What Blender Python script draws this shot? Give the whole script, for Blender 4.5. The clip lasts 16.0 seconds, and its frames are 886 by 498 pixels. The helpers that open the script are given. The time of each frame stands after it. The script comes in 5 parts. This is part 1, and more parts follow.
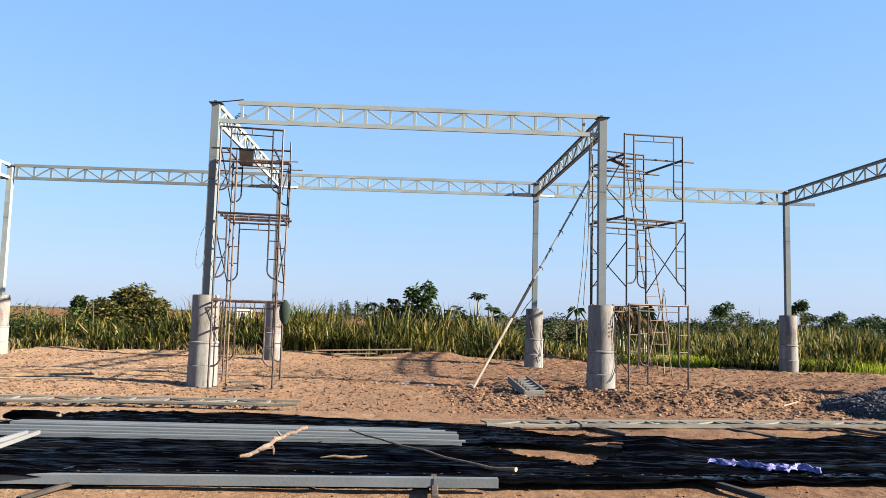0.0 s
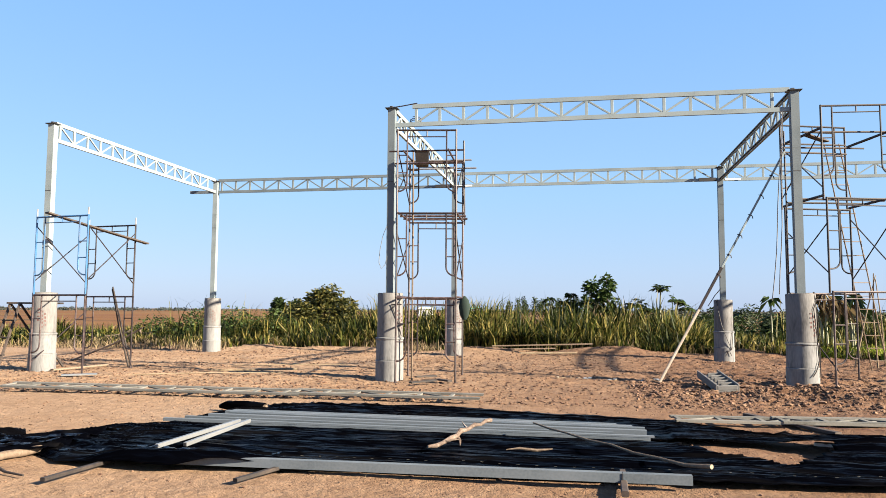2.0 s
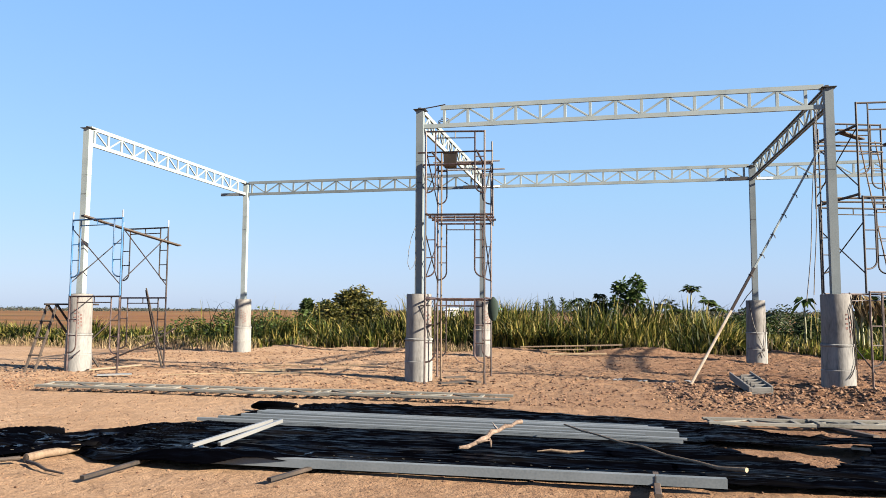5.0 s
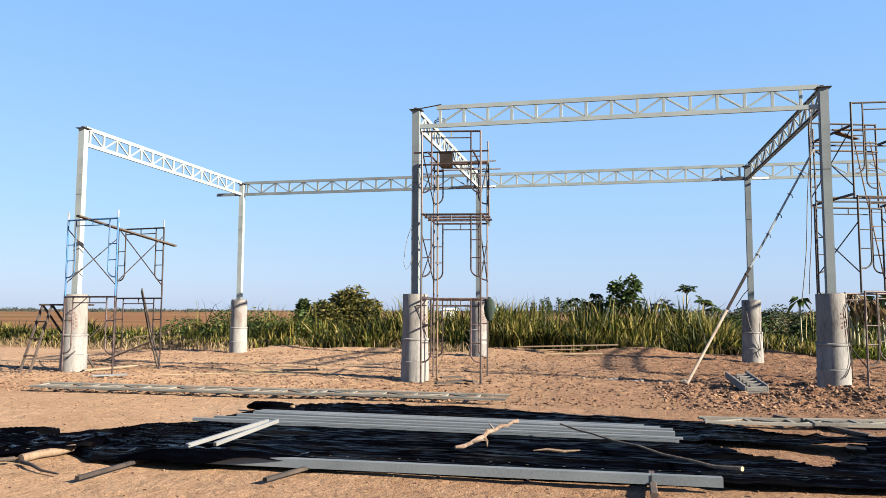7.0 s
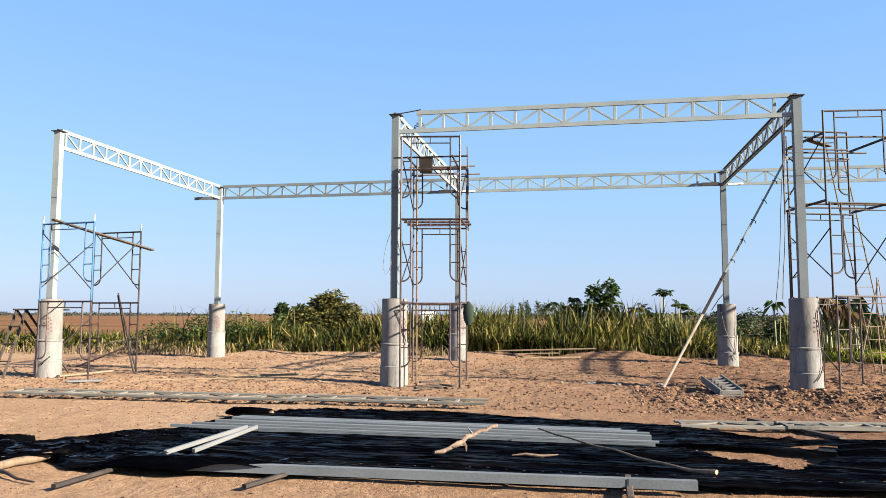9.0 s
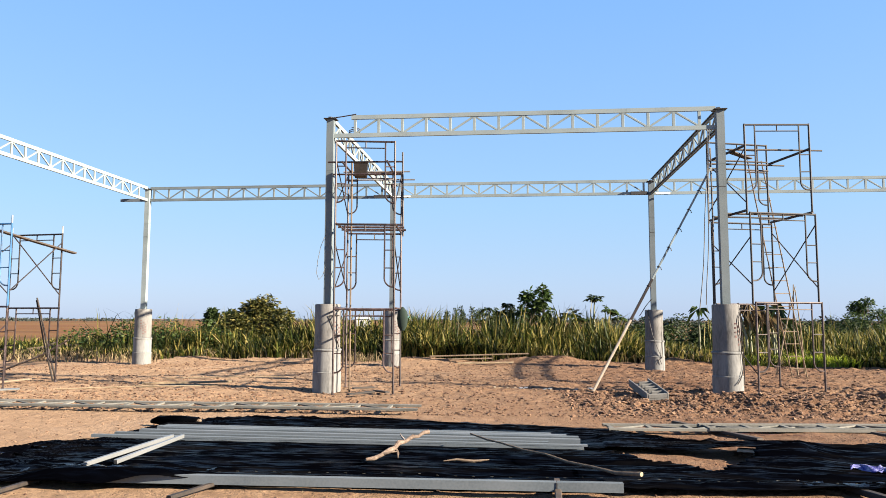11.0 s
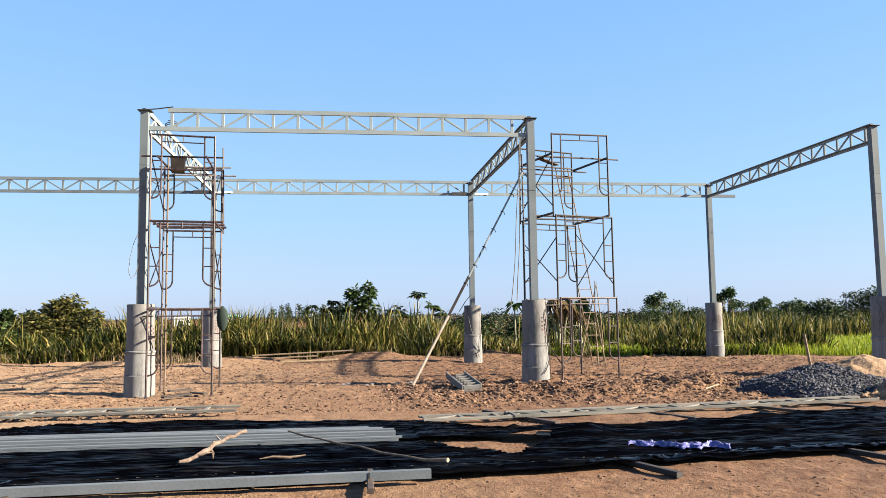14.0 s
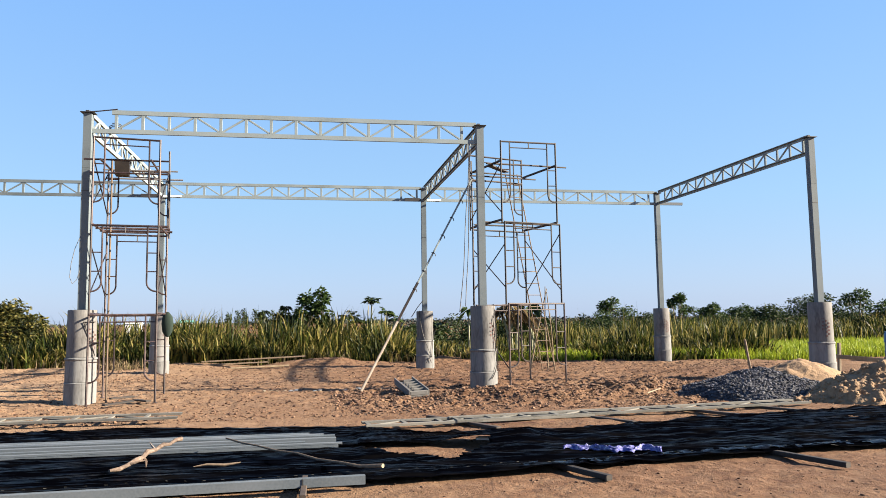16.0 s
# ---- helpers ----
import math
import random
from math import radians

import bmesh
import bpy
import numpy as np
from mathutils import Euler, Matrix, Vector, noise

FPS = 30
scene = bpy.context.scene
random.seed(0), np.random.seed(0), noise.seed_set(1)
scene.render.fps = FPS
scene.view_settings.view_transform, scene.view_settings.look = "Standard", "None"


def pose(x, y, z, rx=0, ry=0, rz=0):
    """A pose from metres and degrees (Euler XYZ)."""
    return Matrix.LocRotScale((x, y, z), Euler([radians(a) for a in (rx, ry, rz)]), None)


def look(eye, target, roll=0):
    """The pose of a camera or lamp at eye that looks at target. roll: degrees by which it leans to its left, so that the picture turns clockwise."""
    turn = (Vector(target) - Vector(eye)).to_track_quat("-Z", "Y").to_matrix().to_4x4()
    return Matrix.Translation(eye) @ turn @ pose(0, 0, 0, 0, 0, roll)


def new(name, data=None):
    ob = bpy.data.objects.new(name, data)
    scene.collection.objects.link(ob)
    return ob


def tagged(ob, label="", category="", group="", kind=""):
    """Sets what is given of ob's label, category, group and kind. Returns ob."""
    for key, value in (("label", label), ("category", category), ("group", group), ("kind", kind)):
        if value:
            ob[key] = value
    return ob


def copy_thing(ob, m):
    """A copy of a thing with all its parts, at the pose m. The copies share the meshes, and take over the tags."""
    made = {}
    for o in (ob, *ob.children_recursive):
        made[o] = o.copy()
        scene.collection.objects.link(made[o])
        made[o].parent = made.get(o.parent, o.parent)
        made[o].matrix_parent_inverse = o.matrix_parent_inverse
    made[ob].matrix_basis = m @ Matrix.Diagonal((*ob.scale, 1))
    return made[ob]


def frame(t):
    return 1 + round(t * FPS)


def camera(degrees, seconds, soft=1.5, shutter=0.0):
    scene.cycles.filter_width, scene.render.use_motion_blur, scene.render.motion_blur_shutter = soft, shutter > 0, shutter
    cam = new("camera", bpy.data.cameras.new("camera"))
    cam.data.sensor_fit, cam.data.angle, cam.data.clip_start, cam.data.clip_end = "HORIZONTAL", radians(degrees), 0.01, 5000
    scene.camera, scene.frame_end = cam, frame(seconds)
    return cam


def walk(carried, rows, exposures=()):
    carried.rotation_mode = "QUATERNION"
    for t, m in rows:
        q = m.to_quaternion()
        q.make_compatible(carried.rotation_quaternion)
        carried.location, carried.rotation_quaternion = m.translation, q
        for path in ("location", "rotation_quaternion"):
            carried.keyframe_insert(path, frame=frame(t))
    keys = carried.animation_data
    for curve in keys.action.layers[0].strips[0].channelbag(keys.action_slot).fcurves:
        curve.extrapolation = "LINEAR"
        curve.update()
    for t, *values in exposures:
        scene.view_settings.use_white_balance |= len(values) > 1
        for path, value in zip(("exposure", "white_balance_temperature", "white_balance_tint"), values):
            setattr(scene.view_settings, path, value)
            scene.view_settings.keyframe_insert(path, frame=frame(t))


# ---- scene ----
cam = camera(61.37, 16.0, soft=0.5)
PATH = [
    (0, pose(0.000, 0.000, 1.424, 95.171, -1.461, -2.965)),
    (0.5, pose(0.014, 0.013, 1.410, 95.416, -1.684, -2.892)),
    (1, pose(0.014, 0.001, 1.402, 95.009, -1.215, 1.795)),
    (1.5, pose(-0.009, 0.026, 1.397, 94.635, -0.649, 6.721)),
    (2, pose(-0.022, 0.033, 1.389, 94.669, -0.334, 10.542)),
    (2.5, pose(-0.034, 0.031, 1.383, 94.945, -0.260, 11.952)),
    (3, pose(-0.043, 0.025, 1.396, 94.955, -0.178, 12.888)),
    (3.5, pose(-0.040, 0.031, 1.387, 94.994, -0.184, 13.033)),
    (4, pose(-0.043, 0.009, 1.393, 94.903, -0.232, 12.733)),
    (6.5, pose(-0.051, 0.017, 1.396, 94.603, -0.361, 12.587)),
    (7, pose(-0.046, 0.015, 1.388, 94.732, -0.237, 12.352)),
    (7.5, pose(-0.036, -0.005, 1.389, 94.734, -0.135, 12.072)),
    (8, pose(-0.042, -0.020, 1.399, 94.778, -0.097, 11.785)),
    (10.5, pose(-0.024, -0.044, 1.417, 95.375, -0.241, 7.461)),
    (11, pose(-0.018, -0.044, 1.420, 95.412, -0.163, 5.781)),
    (11.5, pose(-0.011, -0.028, 1.418, 95.473, -0.137, 3.871)),
    (12, pose(0.016, -0.030, 1.406, 95.506, 0.091, 1.870)),
    (12.5, pose(0.027, -0.066, 1.421, 95.265, 0.414, -0.251)),
    (13, pose(0.024, -0.185, 1.433, 94.998, 0.934, -2.649)),
    (13.5, pose(0.034, -0.278, 1.431, 94.926, 0.974, -4.964)),
    (14, pose(0.096, -0.325, 1.437, 95.076, 0.759, -7.281)),
    (14.5, pose(0.201, -0.397, 1.466, 95.100, 0.544, -8.930)),
    (15, pose(0.281, -0.419, 1.464, 95.335, 0.559, -9.504)),
    (15.5, pose(0.307, -0.421, 1.456, 95.391, 0.706, -10.058)),
    (16, pose(0.297, -0.421, 1.445, 95.428, 0.797, -10.409)),
]
walk(cam, PATH, exposures=[(0.0, 2.25), (1.5, 2.27), (3.0, 2.22), (8.0, 2.22), (10.5, 2.24), (12.0, 2.26), (13.5, 2.32), (14.5, 2.25), (15.0, 2.21), (16.0, 2.21)])

# ---- daylight ----
SUN_ELEVATION, SUN_AZIMUTH = 24.3, 105.0
world = bpy.data.worlds.new("sky")
scene.world = world
world.use_nodes = True
wn = world.node_tree.nodes
sky = wn.new("ShaderNodeTexSky")
sky.sky_type = "NISHITA"
sky.sun_disc = False
sky.sun_elevation = radians(SUN_ELEVATION)
sky.sun_rotation = radians(SUN_AZIMUTH)
sky.altitude, sky.air_density, sky.dust_density, sky.ozone_density = 0, 1.0, 0.6, 1.2
wn["Background"].inputs["Strength"].default_value = 0.0519
haze = wn.new("ShaderNodeMix")
haze.data_type = "RGBA"
haze.inputs[0].default_value = 0.84
# clear-sky colours by elevation: pale lavender haze low down, deep blue overhead
up_dir = wn.new("ShaderNodeTexCoord")
split = wn.new("ShaderNodeSeparateXYZ")
tint = wn.new("ShaderNodeValToRGB")
STOPS = ((0.0, (0.355, 0.48, 0.725)), (0.05, (0.342, 0.495, 0.762)), (0.15, (0.297, 0.515, 0.795)), (0.42, (0.198, 0.43, 0.865)), (0.6, (0.1, 0.235, 0.56)), (1.0, (0.035, 0.09, 0.27)))
for p, c in STOPS[2:]:
    tint.color_ramp.elements.new(p)
for e, (p, c) in zip(tint.color_ramp.elements, STOPS):
    e.position, e.color = p, (*c, 1)
scale = wn.new("ShaderNodeVectorMath")
scale.operation = "SCALE"
scale.inputs["Scale"].default_value = 5.0
world.node_tree.links.new(up_dir.outputs["Generated"], split.inputs[0])
world.node_tree.links.new(split.outputs["Z"], tint.inputs[0])
world.node_tree.links.new(tint.outputs[0], scale.inputs[0])
world.node_tree.links.new(scale.outputs[0], haze.inputs[7])
world.node_tree.links.new(sky.outputs[0], haze.inputs[6])
world.node_tree.links.new(haze.outputs[2], wn["Background"].inputs["Color"])
sun = new("sun", bpy.data.lights.new("sun", "SUN"))
sun.data.energy, sun.data.angle, sun.data.color = 5.0, radians(0.6), (1.0, 0.86, 0.68)
to_sun = Vector((math.sin(radians(SUN_AZIMUTH)) * math.cos(radians(SUN_ELEVATION)),
                 math.cos(radians(SUN_AZIMUTH)) * math.cos(radians(SUN_ELEVATION)),
                 math.sin(radians(SUN_ELEVATION))))
sun.matrix_world = look(to_sun * 60, (0, 0, 0))


# ---- materials ----
def mat(name, colours, rough=0.7, metal=0.0, scale=6.0, fine=60.0, bump=0.2, bump_dist=0.01, island=0.0, piece=0.0,
        rough_var=0.12, coords="Object", stretch=(1, 1, 1), see_through=0.0, gloss=0.5):
    """Two scales of noise over two to four base colours, with relief and uneven gloss."""
    m = bpy.data.materials.new(name)
    m.use_nodes = True
    n, l = m.node_tree.nodes, m.node_tree.links
    b = n["Principled BSDF"]
    tc = n.new("ShaderNodeTexCoord")
    mp = n.new("ShaderNodeMapping")
    mp.inputs["Scale"].default_value = stretch
    l.new(tc.outputs[coords], mp.inputs["Vector"])
    big = n.new("ShaderNodeTexNoise")
    big.inputs["Scale"].default_value, big.inputs["Detail"].default_value = scale, 5
    small = n.new("ShaderNodeTexNoise")
    small.inputs["Scale"].default_value, small.inputs["Detail"].default_value = fine, 3
    l.new(mp.outputs[0], big.inputs["Vector"])
    l.new(mp.outputs[0], small.inputs["Vector"])
    mix = n.new("ShaderNodeMath")
    mix.operation = "MULTIPLY_ADD"
    mix.inputs[1].default_value = 0.4
    l.new(small.outputs["Fac"], mix.inputs[0])
    half = n.new("ShaderNodeMath")
    half.operation = "MULTIPLY"
    half.inputs[1].default_value = 0.6
    l.new(big.outputs["Fac"], half.inputs[0])
    l.new(half.outputs[0], mix.inputs[2])
    fac = mix.outputs[0]
    for amount, node, socket in ((island, "ShaderNodeNewGeometry", "Random Per Island"), (piece, "ShaderNodeObjectInfo", "Random")):
        if amount:
            src = n.new(node)
            add = n.new("ShaderNodeMath")
            add.operation = "MULTIPLY_ADD"
            add.inputs[1].default_value = amount
            l.new(src.outputs[socket], add.inputs[0])
            sub = n.new("ShaderNodeMath")
            sub.operation = "SUBTRACT"
            sub.inputs[1].default_value = amount / 2
            l.new(fac, sub.inputs[0])
            l.new(sub.outputs[0], add.inputs[2])
            fac = add.outputs[0]
    ramp = n.new("ShaderNodeValToRGB")
    el = ramp.color_ramp.elements
    k = len(colours)
    while len(el) < k:
        el.new(0.5)
    for i, c in enumerate(colours):
        el[i].position = 0.3 + 0.4 * i / max(1, k - 1)
        el[i].color = (*c, 1)
    l.new(fac, ramp.inputs[0])
    l.new(ramp.outputs[0], b.inputs["Base Color"])
    rr = n.new("ShaderNodeMapRange")
    rr.inputs["To Min"].default_value, rr.inputs["To Max"].default_value = max(0.03, rough - rough_var), min(1, rough + rough_var)
    l.new(big.outputs["Fac"], rr.inputs["Value"])
    l.new(rr.outputs[0], b.inputs["Roughness"])
    b.inputs["Metallic"].default_value = metal
    b.inputs["Specular IOR Level"].default_value = gloss
    if see_through:
        tr = n.new("ShaderNodeBsdfTranslucent")
        l.new(ramp.outputs[0], tr.inputs["Color"])
        ms = n.new("ShaderNodeMixShader")
        ms.inputs[0].default_value = see_through
        l.new(b.outputs[0], ms.inputs[1])
        l.new(tr.outputs[0], ms.inputs[2])
        l.new(ms.outputs[0], n["Material Output"].inputs["Surface"])
    if bump:
        bp = n.new("ShaderNodeBump")
        bp.inputs["Strength"].default_value, bp.inputs["Distance"].default_value = bump, bump_dist
        l.new(mix.outputs[0], bp.inputs["Height"])
        l.new(bp.outputs[0], b.inputs["Normal"])
    return m


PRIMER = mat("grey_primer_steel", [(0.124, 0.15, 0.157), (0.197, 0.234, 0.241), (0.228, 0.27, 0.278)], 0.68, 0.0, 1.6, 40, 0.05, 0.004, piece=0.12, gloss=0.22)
# the same primer with shade put into its colour, for barely sunlit steel
PRIMER_SHADED = mat("dull_grey_column_primer", [(0.0711, 0.0882, 0.0968), (0.117, 0.141, 0.153), (0.142, 0.171, 0.184)], 0.68, 0.0, 1.6, 40, 0.05, 0.004, piece=0.12, gloss=0.22)
CHANNEL = mat("blue_grey_primer", [(0.0693, 0.0836, 0.0958), (0.104, 0.122, 0.137), (0.127, 0.144, 0.163)], 0.68, 0.0, 1.5, 50, 0.05, 0.004, piece=0.25, gloss=0.22)
PALE = mat("pale_galvanised", [(0.151, 0.16, 0.164), (0.21, 0.219, 0.225)], 0.38, 0.3, 2.0, 60, 0.05, 0.003)
WELD = mat("dark_weld_plate", [(0.0228, 0.0228, 0.0266), (0.0532, 0.0494, 0.0456)], 0.6, 0.3, 6, 60, 0.2)
CONCRETE = mat("cast_concrete", [(0.0618, 0.0629, 0.0627), (0.146, 0.148, 0.148), (0.199, 0.202, 0.199)], 0.85, 0.0, 2.6, 14, 0.25, 0.012, piece=0.1, stretch=(3, 3, 0.7))
OLDCONCRETE = mat("weathered_concrete", [(0.0507, 0.0497, 0.0483), (0.12, 0.117, 0.114), (0.163, 0.16, 0.153)], 0.85, 0.0, 2.6, 14, 0.25, 0.012, piece=0.1, stretch=(3, 3, 0.7))
RED = mat("faded_red_stencil", [(0.085, 0.028, 0.024), (0.11, 0.048, 0.042), (0.13, 0.085, 0.077)], 0.85, 0, 30, 120, 0.1)
RUST = mat("rusted_tube", [(0.011, 0.0075, 0.008), (0.03, 0.018, 0.018), (0.095, 0.068, 0.066)], 0.5, 0.15, 9, 60, 0.3, 0.004, piece=0.25)
DARKTUBE = mat("dark_painted_tube", [(0.00684, 0.00627, 0.00741), (0.016, 0.0125, 0.0131), (0.0313, 0.0193, 0.0171)], 0.6, 0.2, 7, 80, 0.3, 0.004, piece=0.2)
BLUE = mat("worn_blue_paint", [(0.038, 0.0304, 0.0266), (0.0228, 0.0988, 0.228), (0.038, 0.152, 0.319)], 0.55, 0.05, 4, 60, 0.2, 0.004, piece=0.1)
PINTUBE = mat("zinc_tube", [(0.228, 0.228, 0.236), (0.38, 0.38, 0.38)], 0.4, 0.5, 8, 60, 0.1)
WOOD = mat("weathered_wood", [(0.0646, 0.042, 0.0258), (0.136, 0.0969, 0.0646), (0.194, 0.149, 0.1)], 0.8, 0, 5, 50, 0.4, 0.008, stretch=(6, 6, 1), piece=0.2)
BRANCH = mat("barked_branch", [(0.0469, 0.0292, 0.0198), (0.133, 0.0958, 0.0721), (0.235, 0.204, 0.18)], 0.85, 0, 9, 40, 0.7, 0.012, piece=0.2)
DARKWOOD = mat("dark_wet_plank", [(0.00976, 0.0073, 0.00608), (0.0274, 0.0194, 0.0146), (0.0547, 0.0389, 0.0292)], 0.75, 0, 5, 60, 0.4, 0.006, piece=0.3)
PALEPOLE = mat("bleached_pole", [(0.25, 0.19, 0.13), (0.38, 0.32, 0.25), (0.47, 0.42, 0.35)], 0.7, 0, 4, 30, 0.2, piece=0.2)
BAMBOO = mat("dry_bamboo", [(0.129, 0.0901, 0.0517), (0.213, 0.165, 0.104), (0.258, 0.213, 0.142)], 0.6, 0, 4, 30, 0.2, piece=0.2)
SELVEDGE = mat("glossy_black_film", [(0.0007, 0.0008, 0.0013), (0.003, 0.0033, 0.0045)], 0.25, 0, 5, 60, 0.9, 0.012, rough_var=0.1, gloss=0.12)
DUSTY = mat("dusty_grey_primer", [(0.069, 0.0667, 0.0585), (0.132, 0.13, 0.117), (0.184, 0.172, 0.15)], 0.8, 0.0, 2.2, 40, 0.1, 0.004, piece=0.2, gloss=0.15)
GRAVEL = mat("blue_grey_gravel", [(0.0119, 0.0132, 0.0189), (0.0306, 0.0331, 0.045), (0.068, 0.0723, 0.09)], 0.8, 0, 9, 70, 0.5, 0.02, island=0.7)
SAND = mat("yellow_sand", [(0.126, 0.0739, 0.037), (0.21, 0.132, 0.0714), (0.269, 0.181, 0.105)], 0.95, 0, 2.2, 26, 0.9, 0.05)
CLOD = mat("earth_clod", [(0.0518, 0.0229, 0.0122), (0.111, 0.0585, 0.0326), (0.167, 0.0999, 0.0592)], 0.95, 0, 4, 60, 0.6, 0.02, island=0.5)
LEAF = mat("green_leaf", [(0.00945, 0.0216, 0.00606), (0.0269, 0.0505, 0.0121), (0.0606, 0.0909, 0.0236)], 0.5, 0, 3, 30, 0, island=0.6, see_through=0.3, gloss=0.18)
LEAFDARK = mat("dark_leaf", [(0.00673, 0.015, 0.00524), (0.0187, 0.0344, 0.0105), (0.0449, 0.0636, 0.0187)], 0.55, 0, 3, 30, 0, island=0.6, see_through=0.25, gloss=0.18)
REED = mat("reed_blade", [(0.004, 0.0092, 0.0022), (0.0215, 0.0352, 0.006), (0.072, 0.083, 0.0138), (0.2, 0.165, 0.047)], 0.5, 0, 0.5, 8, 0, island=0.55, see_through=0.3, gloss=0.18)
LEAFOLIVE = mat("olive_leaf", [(0.0095, 0.0145, 0.0045), (0.047, 0.053, 0.013), (0.13, 0.113, 0.03)], 0.5, 0, 2, 30, 0, island=0.6, see_through=0.3, gloss=0.18)
LAWN = mat("bright_grass", [(0.088, 0.132, 0.0106), (0.194, 0.255, 0.0176), (0.29, 0.334, 0.0352)], 0.5, 0, 0.6, 8, 0, island=0.4, see_through=0.35, gloss=0.18)
DRY = mat("dry_leaf", [(0.0673, 0.0449, 0.0224), (0.165, 0.12, 0.0598), (0.24, 0.184, 0.101)], 0.8, 0, 3, 30, 0, island=0.6, see_through=0.2)
STEM = mat("green_stem", [(0.106, 0.114, 0.0616), (0.229, 0.229, 0.15)], 0.7, 0, 6, 40, 0.2)
BARK = mat("tree_bark", [(0.038, 0.0266, 0.019), (0.0988, 0.076, 0.0532)], 0.9, 0, 6, 40, 0.5)
FARWOOD = mat("far_trees", [(0.0112, 0.0176, 0.017), (0.0208, 0.0296, 0.0255), (0.0336, 0.0432, 0.0357)], 0.9, 0, 0.1, 1.2, 0, island=0.5)
ROPE = mat("grey_rope", [(0.076, 0.0722, 0.0684), (0.167, 0.16, 0.152)], 0.85, 0, 9, 90, 0.3)
TIN = mat("brown_tin", [(0.0055, 0.00326, 0.00183), (0.0138, 0.00853, 0.00432), (0.0226, 0.0146, 0.00755)], 0.55, 0.2, 5, 60, 0.3)
FOAM = mat("pale_concrete_trough", [(0.0889, 0.0855, 0.0821), (0.15, 0.147, 0.14)], 0.85, 0, 4, 60, 0.3)
GREENCLOTH = mat("dark_green_cloth", [(0.00365, 0.0114, 0.00822), (0.00684, 0.0228, 0.016)], 0.9, 0, 8, 90, 0.3)
WHITEWALL = mat("white_wall", [(0.6, 0.6, 0.6), (0.75, 0.75, 0.74)], 0.8, 0, 0.5, 6, 0)
TEAL = mat("teal_roof", [(0.12, 0.4, 0.36), (0.2, 0.5, 0.45)], 0.6, 0, 0.5, 6, 0)
BLUEBARREL = mat("blue_plastic", [(0.02, 0.09, 0.24), (0.03, 0.12, 0.32)], 0.45, 0, 4, 60, 0.05)


def cloth_material():
    m = mat("blue_white_cloth", [(0.008, 0.01, 0.1), (0.03, 0.035, 0.2), (0.16, 0.17, 0.34), (0.45, 0.45, 0.5)], 0.9, 0, 26, 90, 0.2)
    return m


def net_material():
    """Black woven film: almost no diffuse colour, with shiny threads running lengthwise."""
    m = bpy.data.materials.new("black_shade_net")
    m.use_nodes = True
    n, l = m.node_tree.nodes, m.node_tree.links
    b = n["Principled BSDF"]
    tc = n.new("ShaderNodeTexCoord")

    def streak(stretch, scale, detail):
        mp = n.new("ShaderNodeMapping")
        mp.inputs["Scale"].default_value = stretch
        mp.inputs["Rotation"].default_value = (0, 0, radians(-3))
        l.new(tc.outputs["Object"], mp.inputs["Vector"])
        t = n.new("ShaderNodeTexNoise")
        t.inputs["Scale"].default_value, t.inputs["Detail"].default_value = scale, detail
        l.new(mp.outputs[0], t.inputs["Vector"])
        return t.outputs["Fac"]

    dust = n.new("ShaderNodeValToRGB")
    for e, (pos, c) in zip(dust.color_ramp.elements, ((0.5, (0.0006, 0.0007, 0.0013)), (0.8, (0.005, 0.0048, 0.005)))):
        e.position, e.color = pos, (*c, 1)
    l.new(streak((0.3, 1.6, 1), 3.0, 8), dust.inputs[0])
    l.new(dust.outputs[0], b.inputs["Base Color"])
    shine = n.new("ShaderNodeMapRange")
    shine.inputs["From Min"].default_value, shine.inputs["From Max"].default_value = 0.5, 0.7
    shine.inputs["To Min"].default_value, shine.inputs["To Max"].default_value = 0.0, 0.05
    l.new(streak((0.3, 3.2, 1), 10.0, 8), shine.inputs["Value"])
    l.new(shine.outputs[0], b.inputs["Specular IOR Level"])
    b.inputs["Roughness"].default_value = 0.3
    add = n.new("ShaderNodeMath")
    add.operation = "MULTIPLY_ADD"
    add.inputs[1].default_value = 0.12
    l.new(streak((1, 1, 1), 70, 3), add.inputs[0])
    l.new(streak((0.22, 2.4, 1), 9.0, 5), add.inputs[2])
    bp = n.new("ShaderNodeBump")
    bp.inputs["Strength"].default_value, bp.inputs["Distance"].default_value = 0.8, 0.02
    l.new(add.outputs[0], bp.inputs["Height"])
    l.new(bp.outputs[0], b.inputs["Normal"])
    return m


